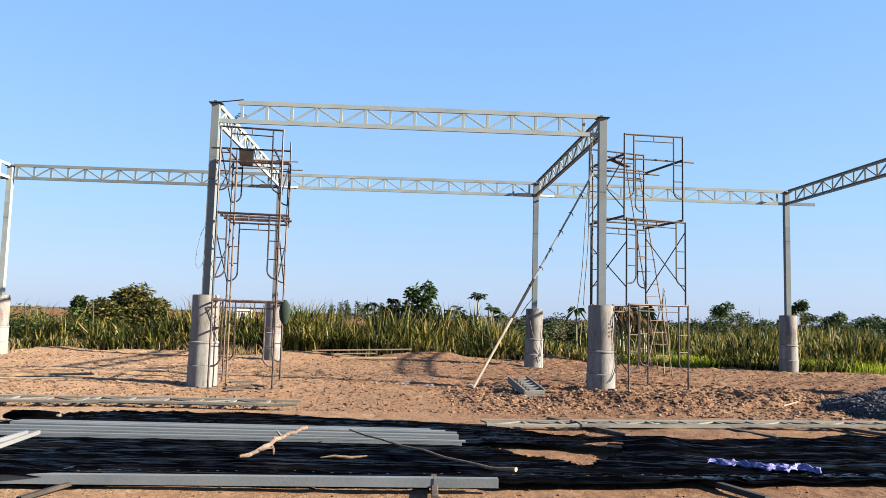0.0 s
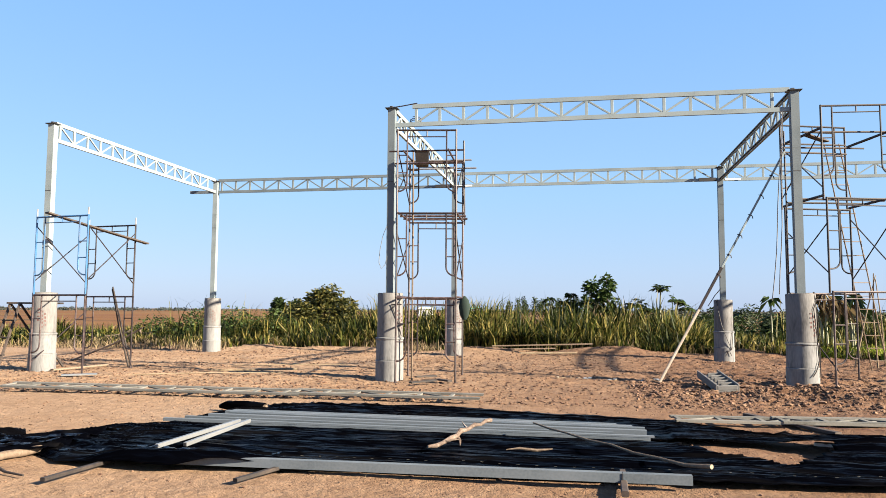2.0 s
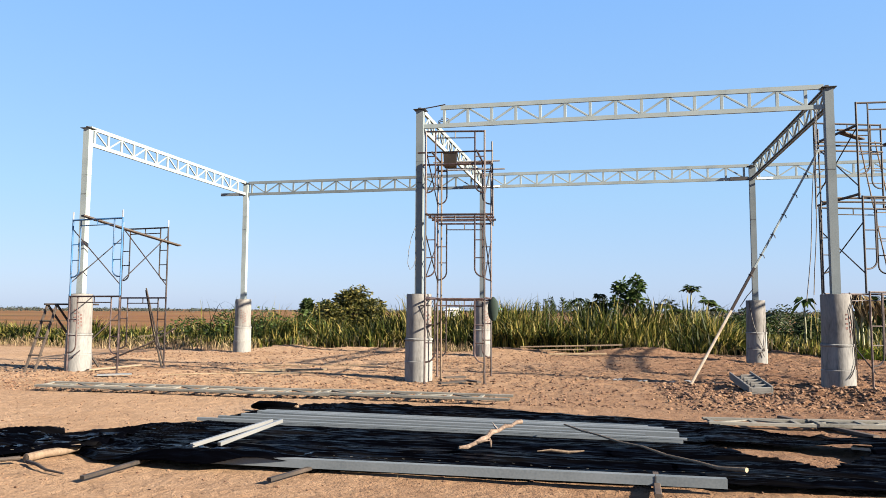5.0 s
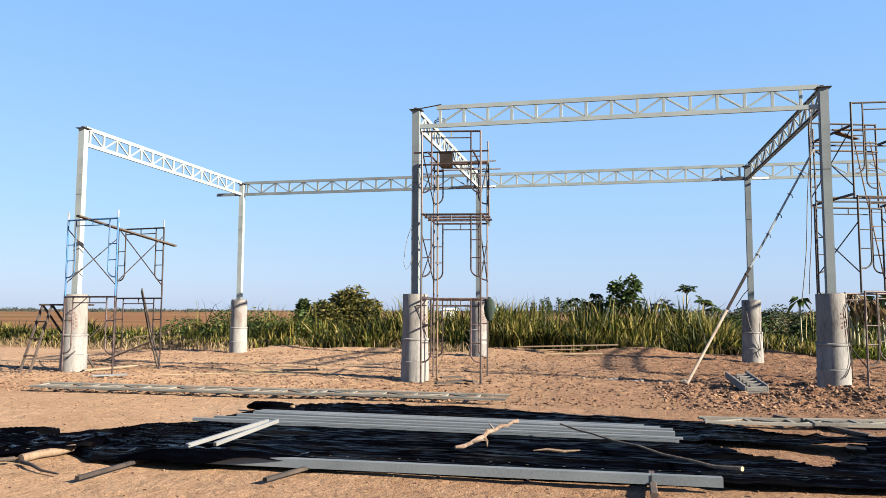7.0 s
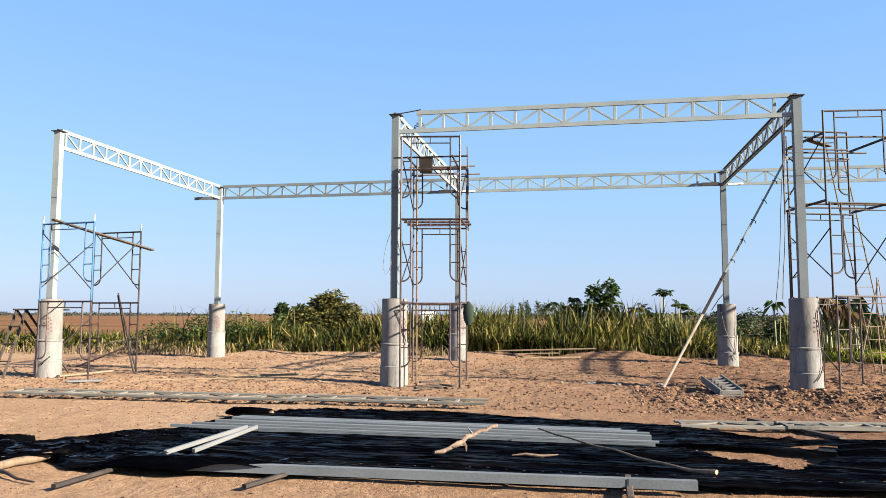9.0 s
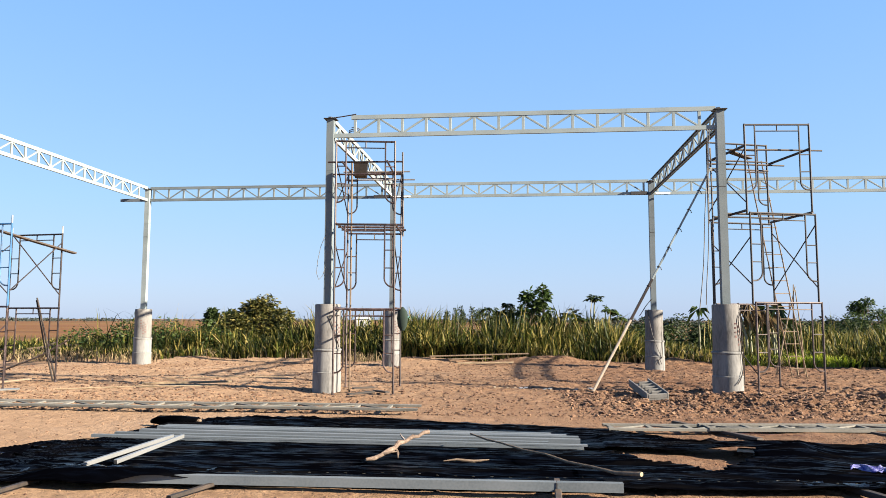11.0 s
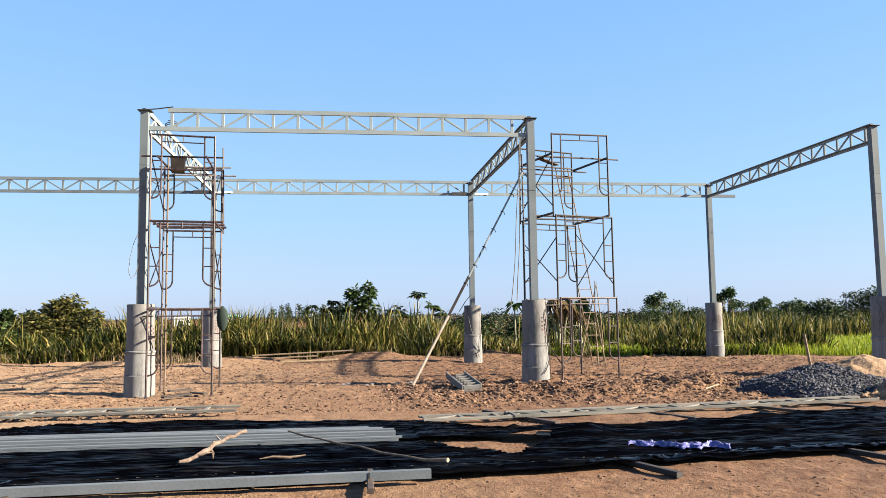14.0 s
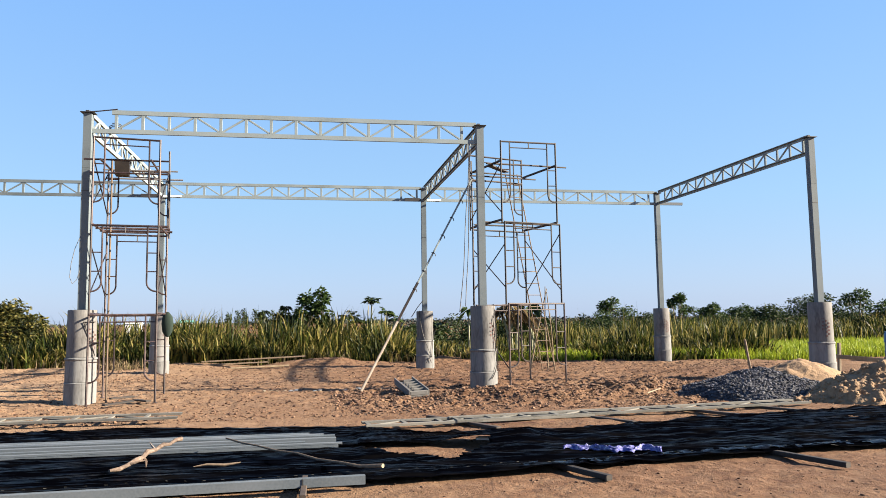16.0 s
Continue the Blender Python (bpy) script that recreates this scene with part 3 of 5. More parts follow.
stub = Build().extrude(CHORD, (0, 0, 0), (0.85, 0, 0))
for x in (COLS_X[0] - 0.93, COLS_X[3] + 0.08):
    single("chord_stub", stub, CHANNEL, "short grey channel stub projecting past a corner column", "channel", "chord stubs", at=pose(x, ROW_REAR, ZB + 0.05))
for x in (COLS_X[1], COLS_X[2]):
    b = Build().beam((0.05, -0.3, 0), (0.55, 0.05, 0.06), 0.04, 0.05, 0.003)
    single("brace_bar", b, PALE, "short pale steel bar tacked beside the rear column head", "bar", "brace bars", at=pose(x, ROW_REAR - 0.1, ZB - 0.02))
    single("joint_plate", Build().box((0, 0, 0), (0.5, 0.03, 0.1), bevel=0.003), WELD, "dark unpainted steel splice plate on the rear chord", "plate", "joint plates", at=pose(x - 0.36, ROW_REAR - 0.045, ZB + 0.05))

# ---- trusses lying on the ground ----


def lying(name, x0, y0, x1, y1, z, start=0, tilt=-82):
    ang = math.degrees(math.atan2(y1 - y0, x1 - x0))
    length = math.hypot(x1 - x0, y1 - y0)
    return truss(name, "grey primed steel truss lying flat on the bare ground", length, "trusses on the ground",
                 pose(x0, y0, z, tilt, 0, ang), start, 0.06, DUSTY, 0.6)


lying("ground_truss", -9.72, 11.12, -4.35, 11.12, 0.07, 0, -87)
lying("ground_truss", -4.55, 11.15, -1.53, 11.1, 0.085, 1, -88)
lying("ground_truss", 1.1, 9.68, 4.4, 9.92, 0.05, 0, -90)
lying("ground_truss", 2.35, 9.76, 8.2, 10.36, 0.06, 1, -90)


# ---- scaffolds ----
def scaffold_frame(parent, a, b, z0, h, material, loops=True, pins=False, rise=0.0):
    """A tubular walk-through frame between the feet a and b, standing at height z0."""
    a, b = Vector((a[0], a[1], z0)), Vector((b[0], b[1], z0 + rise))
    d = (b - a).normalized()
    up = Vector((0, 0, 1))
    w = (b - a).length
    fr = part("frame", Build().tube([a + up * h, b + up * h], 0.0195), material, parent)
    fr.name = "frame"
    for p in (a, b):
        part("post", Build().tube([p - up * 0.02, p + up * (h + 0.02)], 0.0195), material, fr)
        if pins:
            part("coupling_pin", Build().tube([p + up * h, p + up * (h + 0.18)], 0.017), PINTUBE, fr, "bare zinc coupling pin")
    if loops:
        off = 0.23 if w > 1.3 else 0.19
        part("upper_bar", Build().tube([a + d * off + up * (h - 0.13), b - d * off + up * (h - 0.13)], 0.012), material, fr)
        part("bar_strut", Build().tube([a + d * w / 2 + up * (h - 0.13), a + d * w / 2 + up * h], 0.012), material, fr)
        for p, s in ((a, 1), (b, -1)):
            q = p + d * (off * s)
            bend = [q + up * h, q + up * 0.6]
            for k in range(1, 7):
                t = math.pi / 2 * k / 6
                bend.append(p + d * (s * (off - 0.17 + 0.17 * math.cos(t))) + up * (0.6 - 0.17 * math.sin(t)))
            bend.append(p + up * 0.43)
            part("side_loop", Build().tube(bend, 0.016), material, fr)
            for z in (0.8, 1.15):
                part("rung", Build().tube([p + up * z, q + up * z], 0.012, 6), material, fr)
    return fr


def cross(parent, a, b, z0, z1, material, one=False):
    part("cross_brace", Build().tube([(a[0], a[1], z0), (b[0], b[1], z1)], 0.012, 6), material, parent)
    if not one:
        part("cross_brace", Build().tube([(a[0], a[1], z1), (b[0], b[1], z0)], 0.012, 6), material, parent)


def scaffold_middle():
    fl, fr_, rr, rl = (-3.57, 14.12), (-2.43, 14.3), (-2.55, 15.9), (-3.69, 15.72)
    s = thing("scaffold_tower", "three-tier rusty brown tube scaffold tower beside a pedestal", "scaffold", "scaffold towers")
    h = 1.65
    for k in range(3):
        scaffold_frame(s, fl, fr_, k * h - 0.03, h, RUST, True)
        scaffold_frame(s, rl, rr, k * h - 0.03, 1.35 if k == 2 else h, RUST, True)
        if k:
            cross(s, fl, rl, k * h + 0.35, k * h + 1.25, DARKTUBE)
            cross(s, fr_, rr, k * h + 0.35, k * h + 1.25, DARKTUBE, one=(k == 2))
    for a, b in ((fl, rl), (fr_, rr)):
        for z in (h, 2 * h):
            part("side_rail", Build().tube([(a[0], a[1], z), (b[0], b[1], z)], 0.02), RUST, s)
    for k in range(3):
        t = 0.3 + 0.28 * k
        p = [(fl[0] + (rl[0] - fl[0]) * t - 0.1, fl[1] + (rl[1] - fl[1]) * t, 2 * h + 0.03), (fr_[0] + (rr[0] - fr_[0]) * t + 0.12, fr_[1] + (rr[1] - fr_[1]) * t, 2 * h + 0.03)]
        part("deck_tube", Build().tube(p, 0.024), RUST, s)
    part("tall_tube", Build().tube([(-2.48, 15.72, 3.2), (-2.5, 15.7, 5.03)], 0.018), RUST, s)
    part("tall_tube", Build().tube([(-3.4, 14.81, -0.02), (-3.41, 14.81, 4.66)], 0.018, 8), WOOD, s, "weathered bamboo upright")
    for y, z, x0, x1 in ((14.35, 4.55, -3.8, -2.3), (15.7, 4.62, -3.8, -2.35), (14.9, 4.4, -3.55, -2.4), (15.75, 4.45, -3.75, -2.25), (14.2, 4.27, -3.65, -2.4)):
        part("deck_tube", Build().tube([(x0, y, z), (x1, y + 0.12, z + 0.01)], 0.018), PINTUBE if y > 15 else RUST, s)
    for x in (-3.4, -2.5):
        part("side_rail", Build().tube([(x - 0.07, 14.2, 4.52), (x - 0.19, 15.8, 4.56)], 0.02), RUST, s)
    for f in (fl, fr_, rr, rl):
        part("foot", Build().lathe([(0.0, -0.03), (0.05, -0.03), (0.05, -0.02), (0.022, -0.015), (0.022, 0.03)], 10, (f[0], f[1], 0.02)), RUST, s)
    return s


def scaffold_right():
    fl, fr_, rr, rl = (4.58, 15.08), (5.97, 15.5), (5.61, 17.0), (4.21, 16.55)
    s = thing("scaffold_tower", "tall three-tier dark tube scaffold with loose deck planks", "scaffold", "scaffold towers")
    h = 1.77
    for k in range(3):

        def lean(p):
            return (p[0] - 0.09 * k * h / 3, p[1])
        scaffold_frame(s, lean(fl), lean(fr_), k * h, h, RUST if k == 0 else DARKTUBE, True, rise=0.08 if k == 2 else 0.0)
        if k < 3:
            scaffold_frame(s, lean(rl), lean(rr), k * h, h, RUST if k == 0 else DARKTUBE, True)
        if k == 1:
            cross(s, lean(fr_), lean(rr), k * h + 0.3, k * h + 1.57, DARKTUBE)
            cross(s, lean(fl), lean(rl), k * h + 0.35, k * h + 1.3, DARKTUBE)
        if k == 2:
            cross(s, lean(fl), lean(rl), k * h + 0.2, k * h + 1.3, DARKTUBE)
    for z in (2 * h, 2 * h + 1.3):
        for a, b in ((fl, rl), (fr_, rr)):
            part("side_rail", Build().tube([(a[0] - 0.1, a[1], z + 0.05), (b[0] - 0.1, b[1] - 0.1, z + 0.03)], 0.026), DARKTUBE, s)
    part("cross_brace", Build().tube([(4.2, 15.9, 1.2), (4.63, 15.08, 0.3)], 0.013), DARKTUBE, s)
    for f in (fl, fr_, rr, rl):
        part("foot", Build().lathe([(0.0, -0.03), (0.05, -0.03), (0.05, -0.02), (0.022, -0.015), (0.022, 0.03)], 10, (f[0], f[1], 0.02)), RUST, s)
    return s


def scaffold_left():
    fl, fr_, rr, rl = (-11.76, 14.4), (-10.36, 14.2), (-10.48, 16.1), (-11.86, 16.3)
    s = thing("scaffold_tower", "two-tier scaffold with worn blue upper frame and rusty lower frames", "scaffold", "scaffold towers")
    h = 1.66
    scaffold_frame(s, fl, fr_, 0, h, RUST, True)
    scaffold_frame(s, rl, rr, 0, h, RUST, True)
    scaffold_frame(s, fl, fr_, h, h + 0.04, BLUE, True, pins=True)
    scaffold_frame(s, rl, rr, h, h + 0.04, DARKTUBE, True, pins=True)
    for a, b in ((fl, rl), (fr_, rr)):
        cross(s, a, b, h + 0.3, h + 1.5, DARKTUBE)
    cross(s, fl, rl, 0.2, 1.3, RUST, one=True)
    for f in (fl, fr_, rr, rl):
        part("foot", Build().lathe([(0.0, -0.03), (0.05, -0.03), (0.05, -0.02), (0.022, -0.015), (0.022, 0.03)], 10, (f[0], f[1], 0.02)), RUST, s)
    return s


scaffold_middle()
scaffold_right()
scaffold_left()


def pole(name, pts, r0, r1, material, label, category="pole", group="", n=8):
    o = Vector(pts[0])
    pts = [Vector(p) - o for p in pts]
    k = len(pts) - 1
    return single(name, Build().tube(pts, r0, n, True, [r0 + (r1 - r0) * i / k for i in range(k + 1)]), material, label, category, group, at=Matrix.Translation(o))


def plank(a, b, w, h, material, label, category="plank", group="loose planks", bend=0.0):
    a, b = Vector(a), Vector(b)
    o = (a + b) / 2
    n = 5
    pts = [a.lerp(b, k / n) + Vector((0, 0, -bend * math.sin(math.pi * k / n))) - o for k in range(n + 1)]
    bd = Build()
    d = (b - a).normalized()
    side = d.cross(Vector((0, 0, 1))).normalized()
    up = side.cross(d)
    c = 0.15 * min(w, h)
    ring = [(-w / 2 + c, -h / 2), (w / 2 - c, -h / 2), (w / 2, -h / 2 + c), (w / 2, h / 2 - c), (w / 2 - c, h / 2), (-w / 2 + c, h / 2), (-w / 2, h / 2 - c), (-w / 2, -h / 2 + c)]
    vs = [p + side * x + up * y for p in pts for x, y in ring]
    fs = [(i * 8 + k, i * 8 + (k + 1) % 8, (i + 1) * 8 + (k + 1) % 8, (i + 1) * 8 + k) for i in range(n) for k in range(8)]
    fs += [tuple(reversed(range(8))), tuple(range(n * 8, n * 8 + 8))]
    bd.add(vs, fs)
    return single("plank", bd, material, label, category, group, at=Matrix.Translation(o))


plank((-11.33, 14.15, 3.43), (-10.32, 16.35, 2.94), 0.16, 0.035, DARKWOOD, "dark scaffold plank laid sloping across the blue scaffold", bend=0.01)
for a, b in (((4.2, 15.3, 4.86), (6.2, 15.75, 4.9)), ((3.95, 15.8, 4.58), (5.3, 16.3, 4.6)), ((4.1, 16.5, 4.9), (5.5, 16.95, 4.92)), ((4.0, 16.0, 4.72), (5.7, 16.5, 4.75)),
             ((4.2, 15.6, 3.6), (5.9, 16.1, 3.6)), ((4.1, 16.1, 3.6), (5.8, 16.6, 3.61))):
    pole("deck_pole", [a, ((a[0] + b[0]) / 2, (a[1] + b[1]) / 2, (a[2] + b[2]) / 2 + 0.005), b], 0.02, 0.017, DARKWOOD, "dark thin pole laid across the tall scaffold", "pole", "deck poles")
plank((4.35, 15.55, 4.86), (4.95, 16.4, 4.9), 0.14, 0.03, DARKWOOD, "dark board laid on the tall scaffold deck")

box = thing("tin_box", "dark brown rectangular tin hanging on the scaffold deck", "box", at=pose(-3.33, 15.3, 4.42, 0, 0, 8))
part("body", Build().lathe([(0.0, 0.0), (0.18, 0.0), (0.2, 0.3), (0.18, 0.3), (0.165, 0.02), (0.0, 0.02)], 4, smooth=False), TIN, box, at=pose(0, 0, 0, 0, 0, 45))
part("rim", Build().lathe([(0.2, 0.28), (0.215, 0.28), (0.215, 0.31), (0.2, 0.31)], 4, smooth=False), WELD, box, "dark folded rim", at=pose(0, 0, 0, 0, 0, 45))

bag = Build()
prof = [(0.0, 0.0), (0.05, 0.02), (0.1, 0.12), (0.12, 0.28), (0.1, 0.42), (0.04, 0.5), (0.015, 0.52)]
bag.lathe(prof, 12)
single("cloth_bag", bag, GREENCLOTH, "dark green cloth bag hanging from a scaffold rail", "bag", at=pose(-2.49, 15.78, 1.17) @ Matrix.Diagonal((1, 0.6, 1, 1)))


# ---- prop, ladders, ropes ----


prop = thing("leaning_prop", "long pale timber prop wrapped with rope, leaning on a column", "prop")
A, B = Vector((1.42, 15.12, 0.0)), Vector((3.84, 15.2, 4.48))
part("lower_pole", Build().beam(A, A.lerp(B, 0.5), 0.042, 0.045, 0.006), PALEPOLE, prop)
part("upper_pole", Build().beam(A.lerp(B, 0.46), B, 0.034, 0.036, 0.005), PRIMER, prop, "pale grey primed tube")
part("sleeve", Build().beam(A.lerp(B, 0.32), A.lerp(B, 0.5), 0.05, 0.05, 0.004), DARKTUBE, prop, "dark steel sleeve")
for k in range(6):
    c = A.lerp(B, 0.47 + 0.085 * k)
    part("rope_knot", Build().tube([c + Vector((-0.035, 0, 0.01)), c + Vector((0, -0.035, 0)), c + Vector((0.04, 0, -0.02)), c + Vector((0.05, 0, -0.07))], 0.009, 6), DARKTUBE, prop, "dark rope knot")

for x0, x1, z1 in ((3.73, 3.49, 1.6), (3.75, 3.62, 1.72)):
    pts = [(x0 + (x1 - x0) * (k / 8) ** 1.4 + 0.012 * math.sin(k * 1.3 + x1 * 9), 14.955, 5.2 + (z1 - 5.2) * k / 8) for k in range(9)]
    pole("hanging_rope", pts, 0.009, 0.009, ROPE, "thin grey rope hanging from the truss", "rope", "hanging ropes", 5)
pole("hanging_cable", [(-3.97, 14.9, 3.14), (-4.06, 14.9, 2.91), (-4.12, 14.9, 2.62), (-4.14, 14.9, 2.36), (-4.09, 14.9, 2.23), (-4.01, 14.9, 2.31), (-3.96, 14.9, 2.49)], 0.006, 0.006, ROPE, "thin grey cable loop hanging beside the column", "cable", n=5)
pole("hanging_rod", [(3.86, 15.3, 4.9), (3.87, 15.3, 3.5), (3.86, 15.28, 1.75)], 0.016, 0.016, DARKTUBE, "dark rod standing along the column", "rod")


def ladder(a, b, width, material, label, rungs=14, r=0.016):
    """A leaning ladder from the foot middle a to the head middle b."""
    root = thing("ladder", label, "ladder", "ladders")
    a, b = Vector(a), Vector(b)
    d = (b - a).normalized()
    side = Vector((1, 0.25, 0)).normalized()
    for s in (-1, 1):
        part("rail", Build().tube([a + side * s * width / 2, a.lerp(b, 0.5) + side * s * width * 0.47, b + side * s * width * 0.42], r), material, root)
    for k in range(rungs):
        t = (k + 0.8) / (rungs + 0.6)
        c = a.lerp(b, t)
        w = width * (1 - 0.16 * t) / 2 + 0.03
        part("rung", Build().tube([c - side * w, c + side * w], r * 0.75, 6), material, root)
    return root


ladder((6.84, 19.3, 0.02), (5.27, 17.1, 5.0), 0.4, WOOD, "long weathered bamboo ladder leaning on the tall scaffold", 16, 0.014)
pole("bamboo_stick", [(7.25, 20.6, 0.0), (7.12, 20.4, 1.3), (7.02, 20.0, 2.35)], 0.025, 0.012, BAMBOO, "dry bamboo stick leaning upright", "stick", "bamboo sticks")
pole("bamboo_stick", [(6.75, 20.7, 0.0), (6.92, 20.4, 1.2), (7.1, 20.1, 2.3)], 0.025, 0.012, BAMBOO, "dry bamboo stick leaning upright", "stick", "bamboo sticks")
pole("bamboo_stick", [(7.5, 20.8, 0.0), (7.3, 20.4, 1.2), (7.08, 20.05, 2.2)], 0.022, 0.012, BAMBOO, "dry bamboo stick leaning upright", "stick", "bamboo sticks")

trestle = thing("step_trestle", "dark timber step trestle standing beside a pedestal", "trestle")
for x0, x1 in ((-12.45, -12.8), (-12.2, -12.55)):
    part("leg", Build().beam((x0, 13.95, 0.0), (x1, 14.95, 1.47), 0.05, 0.04, 0.005), DARKWOOD, trestle)
    part("leg", Build().beam((x0 + 0.1, 15.9, 0.0), (x1 + 0.02, 14.95, 1.47), 0.05, 0.04, 0.005), DARKWOOD, trestle)
part("top_board", Build().beam((-12.85, 14.95, 1.49), (-11.7, 15.25, 1.49), 0.16, 0.04, 0.005), DARKWOOD, trestle)
for k in range(3):
    t = (k + 1) / 4
    part("tread", Build().beam((-12.48 - 0.35 * t, 13.95 + t, 1.47 * t), (-12.17 - 0.35 * t, 13.95 + t, 1.47 * t), 0.09, 0.025, 0.003), DARKWOOD, trestle)
pole("leaning_pole", [(-10.52, 16.2, 0.0), (-10.85, 16.25, 0.95), (-11.17, 16.32, 1.9)], 0.022, 0.018, DARKWOOD, "dark thin pole leaning against the scaffold", "pole", "leaning poles")
pole("leaning_pole", [(-10.66, 16.3, 0.0), (-10.95, 16.3, 0.95), (-11.2, 16.35, 1.85)], 0.022, 0.018, DARKWOOD, "dark thin pole leaning against the scaffold", "pole", "leaning poles")
pole("leaning_pole", [(-13.2, 17.6, 0.0), (-11.7, 17.3, 0.5), (-10.9, 17.2, 0.9)], 0.025, 0.02, BRANCH, "pale bare branch leaning beside the scaffold", "branch", "leaning poles")

plank((-11.3, 14.5, 0.05), (-10.95, 15.9, 0.07), 0.1, 0.035, WOOD, "pale timber batten lying beside a pedestal")
plank((-10.3, 13.5, 0.04), (-9.75, 13.85, 0.05), 0.16, 0.03, PALE, "short pale grey strip lying on the earth")
PILE = (((-19.4, 26.0, 0.06), (-16.9, 26.3, 0.1)), ((-19.0, 26.3, 0.14), (-16.6, 26.0, 0.2)), ((-18.7, 25.9, 0.2), (-16.4, 26.5, 0.34)), ((-19.2, 26.6, 0.1), (-17.0, 25.8, 0.26)), ((-18.2, 26.2, 0.28), (-16.2, 26.2, 0.46)), ((-17.6, 25.8, 0.02), (-17.1, 26.2, 0.55)), ((-16.5, 25.7, 0.02), (-16.75, 26.3, 0.62)))
for k, (a, b) in enumerate(PILE):
    mid = [(p + q) / 2 for p, q in zip(a, b)]
    pole("pile_branch", [a, (mid[0], mid[1] + 0.08 * (-1) ** k, mid[2] + 0.03), b], 0.05, 0.032, (BRANCH, WOOD, DARKWOOD)[k % 3], "crooked branch in a loose timber pile by the reeds", "branch", "timber pile")
for a, b in (((-3.15, 13.6, 0.05), (-2.75, 14.0, 0.07)), ((-2.8, 14.4, 0.05), (-2.5, 14.1, 0.05)), ((-3.3, 14.7, 0.06), (-2.95, 15.0, 0.06))):
    plank(a, b, 0.1, 0.03, DARKWOOD, "dark offcut board lying under the scaffold")
plank((-3.0, 25.0, 0.2), (0.3, 25.3, 0.3), 0.07, 0.045, WOOD, "long pale timber lying at the grass edge")
plank((-2.7, 24.6, 0.12), (-0.9, 24.8, 0.16), 0.06, 0.04, WOOD, "long pale timber lying at the grass edge")
plank((-1.9, 23.2, 0.08), (-0.2, 23.6, 0.1), 0.07, 0.05, BAMBOO, "pale thin timber lying on the earth")
plank((-8.0, 15.3, 0.05), (-6.3, 16.0, 0.06), 0.07, 0.04, BAMBOO, "pale thin timber lying on the earth")

# ---- cables, scraps ----


def wrapped_cable(x, y, path, r=0.009):
    """A cable laid on a pedestal: angles in degrees, heights and distances from the axis."""
    pts = []
    for (a0, z0, d0), (a1, z1, d1) in zip(path[:-1], path[1:]):
        for k in range(5):
            t = k / 5
            a, d = radians(a0 + (a1 - a0) * t), d0 + (d1 - d0) * t
            pts.append((x + math.cos(a) * d, y + math.sin(a) * d, z0 + (z1 - z0) * t))
    pole("cable", pts, r, r, DARKTUBE, "dark cable hanging over a concrete pedestal", "cable", "cables", 6)


wrapped_cable(COLS_X[2], ROW_REAR, [(-150, 1.74, 0.2), (-140, 1.7, 0.28), (-110, 1.0, 0.3), (-80, 0.55, 0.31), (-60, 0.3, 0.31), (-50, 0.7, 0.31), (-40, 1.2, 0.3)])
wrapped_cable(COLS_X[2], ROW_REAR, [(-95, 0.12, 0.32), (-75, 0.3, 0.31), (-60, 0.1, 0.33)])
wrapped_cable(COLS_X[2], ROW_FRONT, [(-40, 1.76, 0.24), (-38, 1.6, 0.28), (-55, 1.45, 0.28), (-45, 1.0, 0.29), (-40, 0.5, 0.31), (-60, 0.3, 0.31), (-75, 0.2, 0.31)])
wrapped_cable(COLS_X[2], ROW_FRONT, [(-30, 1.76, 0.24), (-28, 1.3, 0.28), (-30, 0.6, 0.31), (-32, 0.1, 0.31)])
wrapped_cable(COLS_X[1], ROW_FRONT, [(-20, 1.5, 0.28), (-70, 1.5, 0.28), (-40, 1.1, 0.28), (-20, 0.8, 0.3)])
pole("cable", [(3.55, 22.7, 1.55), (3.75, 22.75, 1.85), (3.92, 22.77, 2.05)], 0.012, 0.012, DARKTUBE, "dark cable hanging over a concrete pedestal", "cable", "cables", 6)
rope = Build()
rope.tube([(0.12 * math.cos(k * 0.7), 0.05, 0.06 * math.sin(k * 0.7) + 0.004 * k) for k in range(22)], 0.01, 5)
single("rope_coil", rope, ROPE, "small grey rope coil tied on the front truss", "rope", at=pose(-3.42, ROW_FRONT - 0.03, ZB + 0.08))
rnd = random.Random(12)
for k in range(16):
    x, y = rnd.uniform(-0.6, 1.9), rnd.gauss(15.5, 0.25)
    a = rnd.uniform(0, 3)
    w = rnd.uniform(0.05, 0.14)
    z = gz(x, y) + 0.02
    plank((x, y, z), (x + w * math.cos(a), y + w * math.sin(a), z + rnd.uniform(0, 0.02)), rnd.uniform(0.03, 0.07), 0.012, PALE if k % 2 else BAMBOO, "small pale scrap lying on the earth", "scrap", "small scraps")
pole("straw_stalk", [(-9.0, 13.9, 0.05), (-7.6, 14.5, 0.07), (-6.2, 15.0, 0.06)], 0.012, 0.008, BAMBOO, "long pale dry stalk lying on the earth", "stalk", "dry stalks", 5)
pole("straw_stalk", [(-8.2, 16.8, 0.05), (-7.0, 17.0, 0.07), (-5.6, 17.5, 0.06)], 0.012, 0.008, BAMBOO, "long pale dry stalk lying on the earth", "stalk", "dry stalks", 5)

